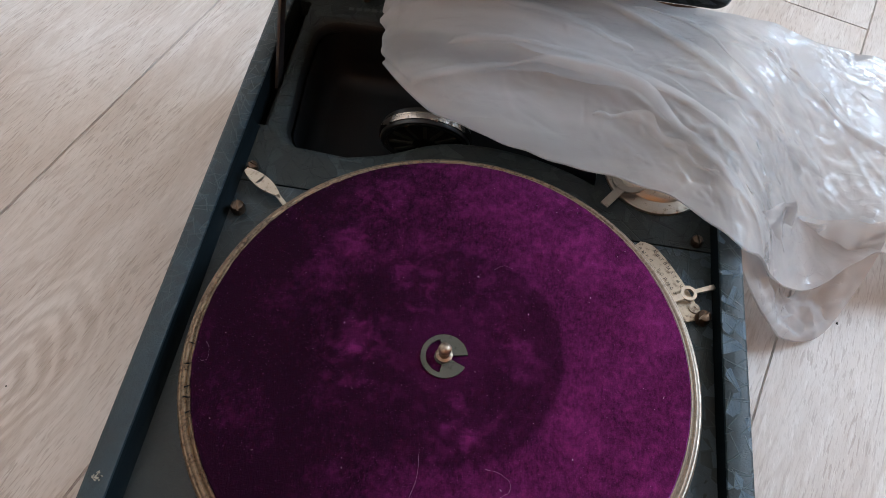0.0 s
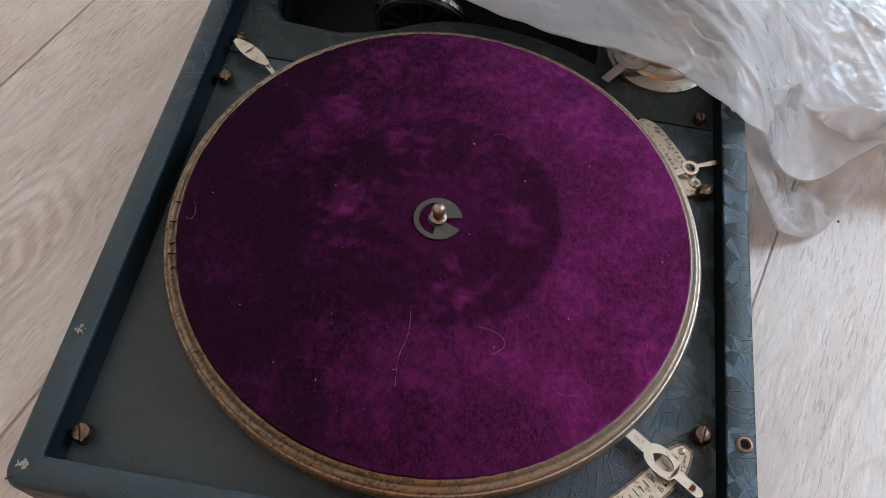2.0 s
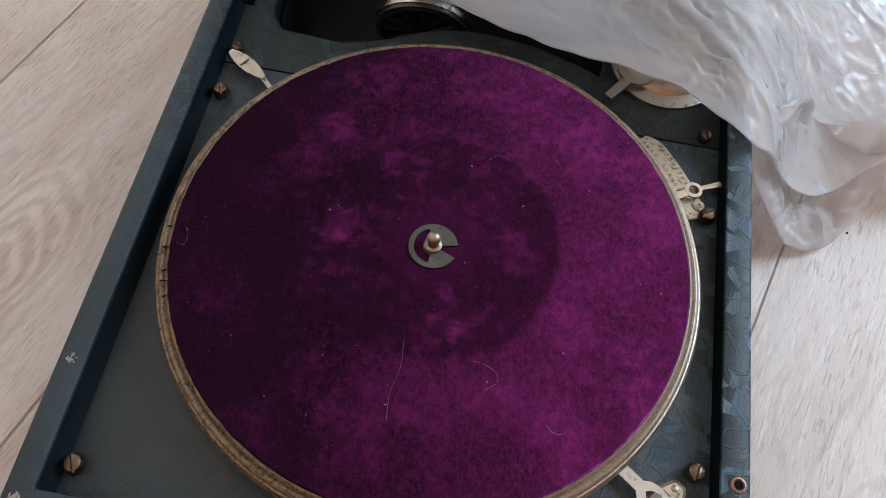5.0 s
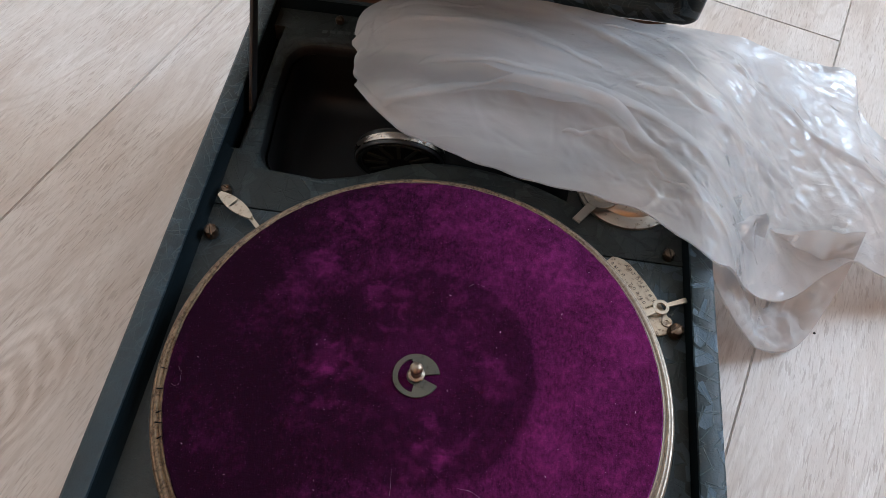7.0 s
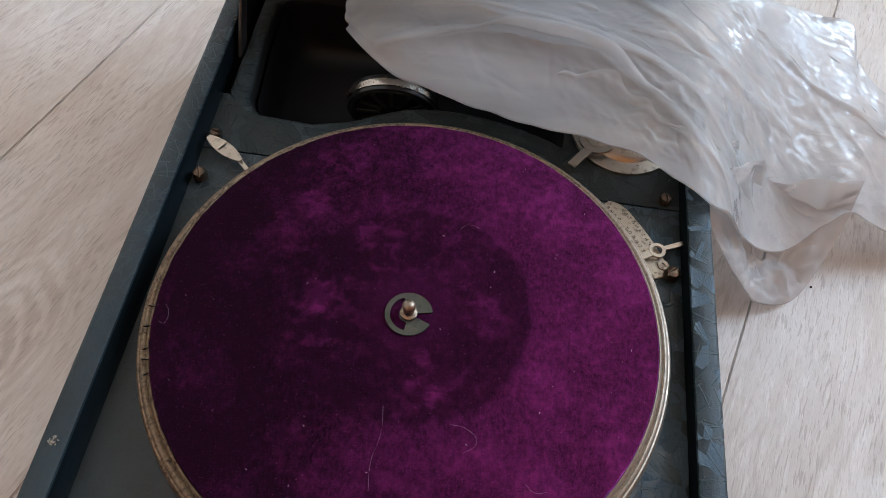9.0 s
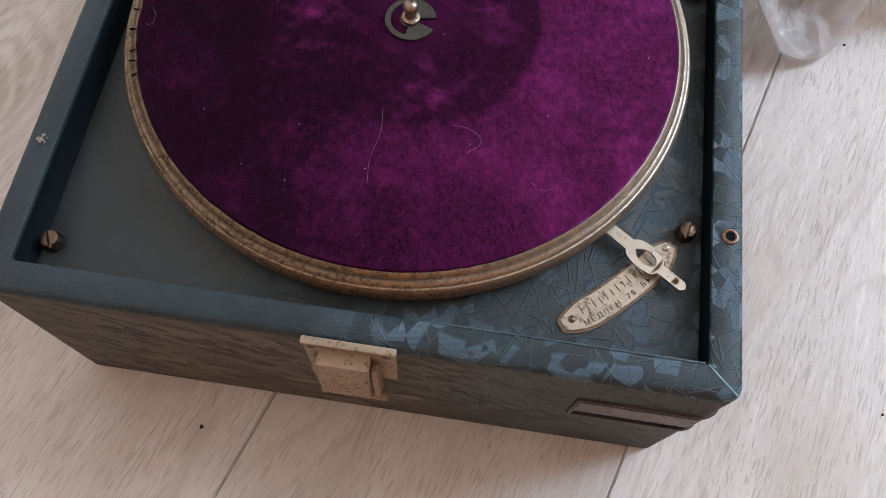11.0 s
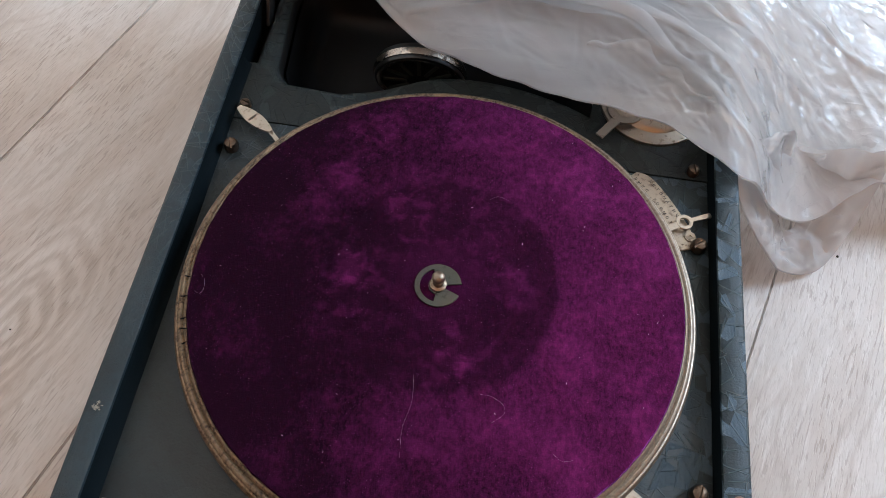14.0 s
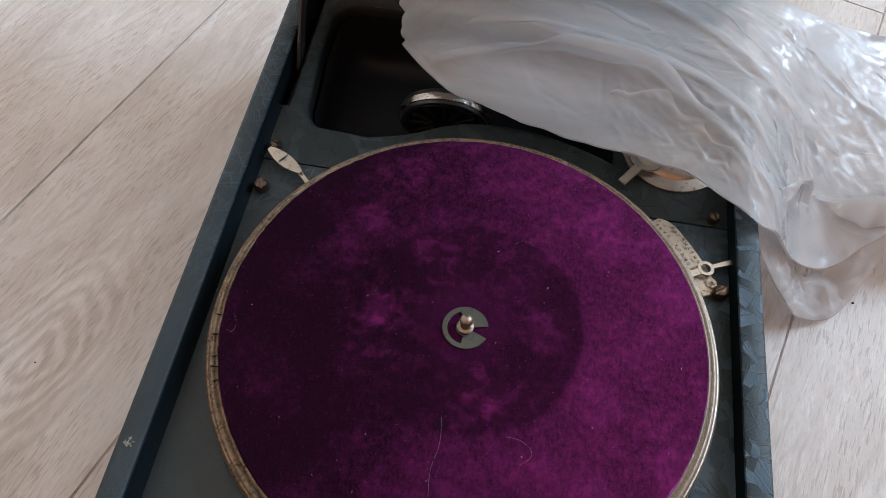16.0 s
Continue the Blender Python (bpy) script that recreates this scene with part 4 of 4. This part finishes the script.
part("latch_lip", box(-0.0180, 0.0184, FY - 0.0024, FY + 0.0008, 0.1150, 0.1176, 0.0008), LATCH, latch)
bm = prism([(FY - 0.0010, HASP[0]), (FY - HASP[1], HASP[0]), (FY - HASP[2], HASP[3]), (FY - HASP[4], HASP[5]), (FY - HASP[4] + 0.0040, HASP[5] - 0.0030), (FY - 0.0010, HASP[5] - 0.0030)], -0.0112, 0.0086, 0.0006)
bm.transform(Matrix(((0, 0, 1, 0), (1, 0, 0, 0), (0, 1, 0, 0), (0, 0, 0, 1))))
part("latch_hasp", bm, LATCH, latch, "slanting worn hasp")
bm = box(-0.0142, -0.0116, FY - 0.0075, FY - 0.0012, 0.0740, 0.1030, 0.0008)
box(0.0090, 0.0118, FY - 0.0075, FY - 0.0012, 0.0640, 0.1030, 0.0008, bm=bm)
box(-0.0142, 0.0150, FY - 0.0085, FY - 0.0045, 0.0640, 0.0672, 0.0008, bm=bm)
part("latch_loop", bm, LATCH, latch)
for x in (-0.0146, 0.0146):
    part("latch_screw", lathe([(0.0019, 0.0), (0.0018, 0.0006), (0.0010, 0.0011), (0, 0.0012)], 14, m=Matrix.Translation((x, FY - 0.0013, 0.1120)) @ pose(0, 0, 0, 90, 0, 0)), BRASS_DARK, latch)
bm = prism([(-0.0022, 0), (-0.0008, 0.0007), (0.0004, 0), (-0.0008, -0.0007)], -0.0004, 0.0002)
bm.transform(Matrix.Translation((0, FY - (HASP[2] + HASP[4]) / 2 - 0.0001, (HASP[3] + HASP[5]) / 2 - 0.003)) @ pose(0, 0, 0, 77, 0, 0))
part("latch_keyhole", bm, STEEL_DARK, latch)
for x0, x1, z in ((-0.0360, -0.0190, 0.0425), (0.0130, 0.0290, 0.0420), (-0.1050, -0.0820, 0.0425), (-0.0720, -0.0600, 0.0425)):
    thin = 0.45 if x0 < -0.05 else 1.2
    bm = prism([(x0, 0), ((x0 + x1) / 2, -0.0009 * thin), (x1, -0.0003 * thin), (x1 - 0.002, 0.0008 * thin), ((x0 + x1) / 2, 0.0006 * thin)], 0, 0.0007)
    bm.transform(Matrix.Translation((0, FY + 0.0001, z)) @ pose(0, 0, 0, 90, 0, 0))
    part("scratch", bm, TORN, gram, "pale torn scratch in the rexine")

# metal channel let into the front corner
def channel(offset, z0, z1, bevel):
    """A band that runs along the front and round the corner of the case."""
    line = [(0.0930, CY0), (0.1420, CY0)] + [(CX1 - 0.007 + 0.007 * math.sin(radians(a)), CY0 + 0.007 - 0.007 * math.cos(radians(a))) for a in range(15, 91, 15)] + [(CX1, -0.1150)]
    bm = bmesh.new()
    rows = []
    for k, (x, y) in enumerate(line):
        x0, y0 = line[max(0, k - 1)]
        x1, y1 = line[min(len(line) - 1, k + 1)]
        d = Vector((x1 - x0, y1 - y0)).normalized()
        nx, ny = d.y, -d.x
        rows.append([bm.verts.new((x + nx * o, y + ny * o, z)) for o, z in ((-0.001, z0), (offset, z0 + bevel), (offset, z1 - bevel), (-0.001, z1))])
    for a, b in zip(rows, rows[1:]):
        for i in range(4):
            bm.faces.new((a[i], b[i], b[(i + 1) % 4], a[(i + 1) % 4]))
    bm.faces.new(rows[0])
    bm.faces.new(rows[-1][::-1])
    return bm


CHANNEL = metal("dark_channel_frame", (0.060, 0.046, 0.038), (0.02, 0.015, 0.012), 0.40, 0.5, 300.0, 0.6)
slot = part("corner_channel", channel(0.0004, 0.0600, 0.0890, 0.0006), INNER_SHADE, gram, "metal-lined channel let into the case corner")
part("channel_edge", channel(0.0013, 0.0872, 0.0890, 0.0004), CHANNEL, slot)
part("channel_edge", channel(0.0013, 0.0600, 0.0622, 0.0004), CHANNEL, slot)
part("channel_end", box(0.0918, 0.0938, CY0 - 0.0013, CY0 + 0.001, 0.0607, 0.0883, 0.0006), CHANNEL, slot)
part("channel_strip", channel(0.0007, 0.0655, 0.0835, 0.0012), PINK_STRIP, slot)

# lid, standing open at the back on its hinge
HINGE = Matrix.Translation((0, CY1 + 0.001, TOP + 0.001)) @ pose(0, 0, 0, 100, 0, 0)


def lid_shell():
    """A shallow tray: its open side looks to the front when the lid stands."""
    bm = bmesh.new()
    deep, long = 0.046, CY1 - CY0
    rings = []
    for inset, z in ((0.012, -deep), (0.003, -deep + 0.002), (0.0, -deep + 0.008), (0.0, -0.003), (0.0025, 0.0)):
        rings.append([bm.verts.new((x, y, z)) for x, y in rounded(CX0 + inset, CX1 - inset, inset, long - inset, 0.008)])
    for inset, z in ((0.0115, 0.0), (0.013, -0.002), (0.013, -deep + 0.006), (0.020, -deep + 0.004)):
        rings.append([bm.verts.new((x, y, z)) for x, y in rounded(CX0 + inset, CX1 - inset, inset, long - inset, 0.003)])
    for a, b in zip(rings, rings[1:]):
        n = len(a)
        for k in range(n):
            bm.faces.new((a[k], a[(k + 1) % n], b[(k + 1) % n], b[k]))
    bm.faces.new(rings[0][::-1])
    bm.faces.new(rings[-1])
    bm.transform(HINGE)
    return bm


lid = part("lid", lid_shell(), CLOTH, gram, "open rexine-covered lid leaning back", 50)
bm = box(-0.115, 0.128, CY1 - 0.0125, CY1 + 0.0005, TOP - 0.001, TOP + 0.0035, 0.0006)
part("hinge_strip", bm, WOOD_BARE, lid, "bare brown wooden hinge strip")
bm = box(-0.0055, 0.0055, -0.0010, 0.0010, 0.0, 0.150, 0.0004)
bm.transform(Matrix.Translation((-0.1318, 0.1760, 0.1000)) @ pose(0, 0, 0, -33, 0, 0) @ pose(0, 0, 0, 0, 0, 90))
part("lid_stay", bm, STEEL_DARK, gram, "blackened flat steel lid stay")


# ---- the plastic bag thrown over the back corner ----
def along(points, s):
    """A smooth line through points, s from 0 to 1."""
    n = len(points) - 1
    f = min(max(s, 0.0), 0.99999) * n
    i = int(f)
    u = f - i
    p = [Vector(points[min(max(i + k, 0), n)]) for k in (-1, 0, 1, 2)]
    return 0.5 * ((2 * p[1]) + (p[2] - p[0]) * u + (2 * p[0] - 5 * p[1] + 4 * p[2] - p[3]) * u * u + (3 * p[1] - p[0] - 3 * p[2] + p[3]) * u ** 3)


BAG_FRONT = [(-0.066, 0.182, 0.128), (-0.037, 0.150, 0.129), (-0.012, 0.140, 0.130), (0.021, 0.130, 0.130), (0.054, 0.123, 0.130), (0.098, 0.117, 0.130), (0.128, 0.100, 0.129), (0.147, 0.090, 0.124), (0.163, 0.097, 0.108),
             (0.181, 0.104, 0.081), (0.200, 0.112, 0.060), (0.218, 0.121, 0.048), (0.234, 0.132, 0.048), (0.248, 0.142, 0.054), (0.266, 0.153, 0.056), (0.297, 0.156, 0.038), (0.374, 0.164, 0.008)]
BAG_BACK = [(-0.075, 0.227, 0.128), (-0.070, 0.243, 0.134), (-0.043, 0.257, 0.140), (0.004, 0.263, 0.142), (0.040, 0.264, 0.142), (0.078, 0.261, 0.140), (0.100, 0.258, 0.139), (0.125, 0.259, 0.138), (0.148, 0.262, 0.135),
            (0.172, 0.266, 0.130), (0.194, 0.269, 0.122), (0.216, 0.272, 0.115), (0.235, 0.277, 0.108), (0.265, 0.281, 0.098), (0.271, 0.264, 0.085), (0.298, 0.249, 0.070), (0.392, 0.265, 0.020)]
BAG_LOOP = [(0.156, 0.118, 0.116), (0.168, 0.114, 0.096), (0.184, 0.109, 0.066), (0.200, 0.109, 0.040), (0.211, 0.111, 0.022), (0.228, 0.116, 0.013), (0.240, 0.129, 0.018), (0.243, 0.147, 0.045), (0.235, 0.152, 0.080)]


def ridge(x, y, seed):
    return 1.0 - 2.0 * abs(noise.noise(Vector((x, y, seed))))


def facets(x, y, seed):
    """Crumpled film: flat facets that meet in sharp creases."""
    d, _ = noise.voronoi(Vector((x, y, seed)))
    return d[1] - d[0]


FOLDS = [  # long pleats of the film: line in plan, height, reach to the front, reach to the back
    ([(-0.060, 0.158), (-0.005, 0.172), (0.028, 0.180), (0.081, 0.171), (0.120, 0.138), (0.163, 0.101), (0.190, 0.090)], 0.0060, 0.006, 0.022),
    ([(-0.028, 0.190), (0.011, 0.193), (0.062, 0.186), (0.110, 0.166), (0.150, 0.140), (0.190, 0.124)], 0.0042, 0.004, 0.016),
    ([(0.010, 0.278), (0.077, 0.232), (0.112, 0.208), (0.150, 0.180), (0.172, 0.176), (0.215, 0.180)], 0.0065, 0.007, 0.026),
    ([(-0.060, 0.215), (-0.020, 0.226), (0.030, 0.222), (0.080, 0.204)], 0.0028, 0.004, 0.018),
    ([(0.185, 0.236), (0.230, 0.215), (0.290, 0.205), (0.360, 0.215)], 0.0060, 0.006, 0.022)]
CRINKLED = [  # where the film is crushed: middle, spread along and across, direction, count, height, length, width
    (0.172, 0.240, 0.016, 0.011, -28, 34, 0.0017, 0.010, 0.0042), (0.160, 0.186, 0.032, 0.008, -8, 60, 0.0015, 0.012, 0.0036), (0.140, 0.124, 0.040, 0.013, -38, 110, 0.0016, 0.010, 0.0038),
    (0.230, 0.205, 0.045, 0.045, -20, 70, 0.0020, 0.018, 0.0060), (-0.020, 0.172, 0.030, 0.016, 4, 40, 0.0008, 0.016, 0.0040), (0.050, 0.205, 0.050, 0.030, -14, 36, 0.0009, 0.024, 0.0060),
    (-0.062, 0.205, 0.028, 0.008, 80, 22, 0.0016, 0.010, 0.0040), (0.090, 0.145, 0.030, 0.015, -55, 40, 0.0012, 0.012, 0.0040)]
CREASES = {}
rng = random.Random(7)
for cx, cy, along_s, across_s, turn, count, tall, length, width in CRINKLED:
    for _ in range(2 * count):
        a = radians(turn)
        u, v = rng.gauss(0, along_s), rng.gauss(0, across_s)
        x, y = cx + u * math.cos(a) - v * math.sin(a), cy + u * math.sin(a) + v * math.cos(a)
        b = a + rng.gauss(0, 0.45)
        crease = (x, y, math.cos(b), math.sin(b), 0.6 * tall * rng.uniform(0.4, 1.3) * rng.choice((1, 1, -1)), 0.8 * length * rng.uniform(0.6, 1.6), 0.62 * width * rng.uniform(0.6, 1.5))
        reach = int(2.2 * crease[5] / 0.02) + 1
        for i in range(int(x // 0.02) - reach, int(x // 0.02) + reach + 1):
            for j in range(int(y // 0.02) - reach, int(y // 0.02) + reach + 1):
                CREASES.setdefault((i, j), []).append(crease)


def pleat(x, y, line, front, back):
    """A fold with one steep and one gentle side, dying out at its ends."""
    best = None
    for k, ((ax, ay), (bx, by)) in enumerate(zip(line, line[1:])):
        dx, dy = bx - ax, by - ay
        s = ((x - ax) * dx + (y - ay) * dy) / (dx * dx + dy * dy)
        c = min(1.0, max(0.0, s))
        d = math.hypot(x - ax - c * dx, y - ay - c * dy)
        if best is None or d < best[0]:
            best = (d, dx * (y - ay) - dy * (x - ax), (k + c) / (len(line) - 1))
    d, side, s = best
    return math.exp(-d / (back if side > 0 else front)) * min(1.0, 5 * s, 5 * (1 - s))


def film_height(p, u, v):
    """Pleats that run along the bag, soft swells between them, and sharp crinkles where it is crushed."""
    turn = noise.noise(Vector((p.x * 9.0, p.y * 9.0, 0.4)))
    x, y = p.x + 0.004 * turn, p.y + 0.005 * noise.noise(Vector((p.x * 14.0, p.y * 14.0, 5.0)))
    loose = min(1.0, max(0.0, (p.x - 0.06) / 0.10))
    h = 0.0040 * noise.noise(Vector((x * 6.0, y * 18.0 + x * 8.0, 1.3))) + 0.0008 * noise.noise(Vector((x * 16.0, y * 42.0 + x * 18.0, 4.4)))
    for line, tall, front, back in FOLDS:
        h += 0.72 * tall * pleat(x, y, line, front, back)
    for cx, cy, ux, uy, tall, length, width in CREASES.get((int(p.x // 0.02), int(p.y // 0.02)), ()):
        side = abs((y - cy) * ux - (x - cx) * uy) / width
        if side < 1.0:
            h += 0.5 * tall * (1.0 - side) * math.exp(-(((x - cx) * ux + (y - cy) * uy) / length) ** 2)
    return h + (0.0010 * facets(p.x * 14 + turn, p.y * 20 + p.x * 9, 3.3) + 0.0006 * facets(p.x * 34, p.y * 48 + p.x * 22, 7.3)) * (0.15 + 0.85 * loose)


def sheet(curve_a, curve_b, nu, nv, puff, smooth_ends, height):
    """Two layers of film between two edge lines, closed along the edges."""
    bm = bmesh.new()
    layers = []
    for layer in (1, 0):
        rows = []
        for i in range(nu + 1):
            u = i / nu
            f, b = along(curve_a, u), along(curve_b, u)
            row = []
            for j in range(nv + 1):
                v = j / nv
                p = f.lerp(b, v)
                swell = math.sin(math.pi * v) * min(1.0, u * smooth_ends) ** 0.5
                edge = min(1.0, min(v, 1 - v) * 8, u * smooth_ends * 1.5)
                h = height(p, u, v)
                if layer:
                    p.z += puff * swell + h * (0.3 + 0.7 * edge)
                else:
                    p.z += -0.0012 + 0.2 * puff * swell + 0.45 * h * edge
                p.y += 0.0016 * noise.noise(Vector((p.x * 60, v * 3, 4))) + 0.0036 * noise.noise(Vector((p.x * 17, v * 2, 8)))
                p.x += 0.003 * noise.noise(Vector((v * 6, u * 4, 3))) * (1.5 - u)
                p.z = max(p.z, 0.0015 + 0.001 * layer)
                row.append(bm.verts.new(p))
            rows.append(row)
        layers.append(rows)
        for a, b in zip(rows, rows[1:]):
            for j in range(nv):
                bm.faces.new((a[j], a[j + 1], b[j + 1], b[j]))
    top, low = layers
    for i in range(nu):
        for j in (0, nv):
            bm.faces.new((top[i][j], top[i + 1][j], low[i + 1][j], low[i][j]))
    return bm


def loop_edges(wide):
    """The two edges of the carrying loop, which hangs over the side of the case to the floor."""
    inner, outer = [], []
    mid = Vector((0.206, 0.150, 0.075))
    for k in range(13):
        p = along(BAG_LOOP, k / 12)
        out = (p - mid)
        out = Vector((out.x, out.y * 1.3, out.z * 0.5)).normalized()
        half = wide * (0.55 + 0.25 * math.cos(2 * math.pi * k / 12))
        inner.append(p - out * half * 1.45)
        outer.append(p + out * half * 0.8)
    return inner, outer


bag_ob = tagged(empty("plastic_bag", pose(0, 0, 0)), "crumpled milky translucent plastic bag draped over the case", "bag")
part("bag_film", sheet(BAG_FRONT, BAG_BACK, 480, 200, 0.008, 10, film_height), BAG_MAT, bag_ob, "milky crumpled polythene film", 24)
film = bpy.data.objects["bag_film"].data
tree = bvhtree.BVHTree.FromPolygons([v.co for v in film.vertices], [p.vertices for p in film.polygons])


def tuck(line, width, seed):
    """Where the film is folded over itself: a doubled band lying on it, its front edge sharp."""
    bm = bmesh.new()
    rows = []
    for k in range(91):
        s = k / 90
        p, q = along([(*v, 0) for v in line], s), along([(*v, 0) for v in line], min(1.0, s + 0.01))
        d = (q - p if s < 1 else p - along([(*v, 0) for v in line], 0.99)).normalized()
        side = Vector((-d.y, d.x, 0))
        wide = width * (0.55 + 0.75 * noise.noise(Vector((s * 5, seed, 0)))) * math.sin(math.pi * s) ** 0.5 + 0.0012
        row = []
        for j in range(7):
            v = p + side * (0.0025 * noise.noise(Vector((s * 9, seed, 4))) + wide * j / 6)
            hit = tree.ray_cast(Vector((v.x, v.y, 0.4)), Vector((0, 0, -1)))[0]
            if hit is None:
                break
            row.append(hit + Vector((0, 0, 0.0005 + 0.0006 * math.sin(math.pi * j / 6))))
        rows.append([bm.verts.new(v) for v in row] if len(row) == 7 else None)
    for a, b in zip(rows, rows[1:]):
        if a and b:
            for j in range(6):
                bm.faces.new((a[j], a[j + 1], b[j + 1], b[j]))
    return bm


for seed, (line, tall, front, back) in enumerate(FOLDS):
    part("tuck", tuck(line, 0.012, seed + 0.5), BAG_MAT, bag_ob, smooth=40)
for seed, (x, y, dx, dy) in enumerate(((-0.055, 0.235, 0.060, 0.010), (0.080, 0.245, 0.090, -0.050), (0.100, 0.190, 0.080, -0.035), (0.060, 0.155, 0.070, -0.030))):
    part("tuck", tuck([(x, y), (x + dx * 0.35, y + dy * 0.2 + 0.004), (x + dx * 0.7, y + dy * 0.65), (x + dx, y + dy)], 0.009, seed + 20.5), BAG_MAT, bag_ob, smooth=40)
inner, outer = loop_edges(0.038)
part("carrying_loop", sheet(inner, outer, 120, 34, 0.002, 30, lambda p, u, v: 0.0045 * facets(p.x * 62, p.y * 70 + p.z * 50, 1.7) + 0.0025 * ridge(u * 9, v * 2, 2.0)), BAG_THICK, bag_ob, "pinched loop of thin film", 30)

# ---- crumbs on the floor ----
def crumb(size, seed):
    bm = bmesh.new()
    bmesh.ops.create_icosphere(bm, subdivisions=2, radius=size)
    for v in bm.verts:
        v.co *= 1 + 0.5 * noise.noise(v.co * 900 + Vector((seed, 0, 0)))
        v.co.z = max(v.co.z * 0.7, -size * 0.5) + size * 0.5
    return bm


first = tagged(part("crumb", crumb(0.0011, 1), CRUMB), "tiny dark crumb lying on the laminate floor", "crumb", "crumbs on the floor")
first.matrix_basis = pose(-0.0800, -0.1680, 0)
for x, y, s in ((0.2600, 0.1290, 0.8), (0.266, -0.1090, 0.7), (-0.266, -0.011, 0.5)):
    copy_thing(first, pose(x, y, 0, 0, 0, 70 * s)).scale = (s, s, s)

# ---- laminate planks, laid at a slant to the case ----
ANGLE = 18.0
DIRX, DIRY = math.cos(radians(-ANGLE)), math.sin(radians(-ANGLE))
WIDE, LONG = 0.1725, 1.285


def clip(poly, nx, ny, d):
    out = []
    for (ax, ay), (bx, by) in zip(poly, poly[1:] + poly[:1]):
        da, db = ax * nx + ay * ny - d, bx * nx + by * ny - d
        if da <= 0:
            out.append((ax, ay))
        if da * db < 0:
            t = da / (da - db)
            out.append((ax + (bx - ax) * t, ay + (by - ay) * t))
    return out


rng = random.Random(11)
for k in range(-20, 20):
    start = 0.519 if k == 0 else rng.uniform(0, LONG)
    if k in (-3, -2, -1, 1, 2):
        start = 0.82 + 0.05 * (k % 3)
    for j in range(-4, 4):
        s0, s1, l0 = WIDE * k, WIDE * (k + 1), start + LONG * j
        cs, cl = (s0 + s1) / 2, l0 + LONG / 2
        cx, cy = cs * DIRX - cl * DIRY, cs * DIRY + cl * DIRX
        turn = pose(cx, cy, 0, 0, 0, -ANGLE)
        g = 0.0002
        poly = [(turn @ Vector((x, y, 0)))[:2] for x, y in ((-WIDE / 2 + g, -LONG / 2 + g), (WIDE / 2 - g, -LONG / 2 + g), (WIDE / 2 - g, LONG / 2 - g), (-WIDE / 2 + g, LONG / 2 - g))]
        for nx, ny, d in ((1, 0, RX1), (-1, 0, -RX0), (0, 1, RY1), (0, -1, -RY0)):
            poly = clip(poly, nx, ny, d) if poly else poly
        if len(poly) < 3:
            continue
        back = turn.inverted()
        bm = prism([(back @ Vector((x, y, 0)))[:2] for x, y in poly], -0.0079, 0.0, 0.0008)
        plank = part("plank", bm, FLOOR_KNOT if (k, j) == (-2, -1) else FLOOR_MAT, floor, smooth=0)
        plank.matrix_basis = turn
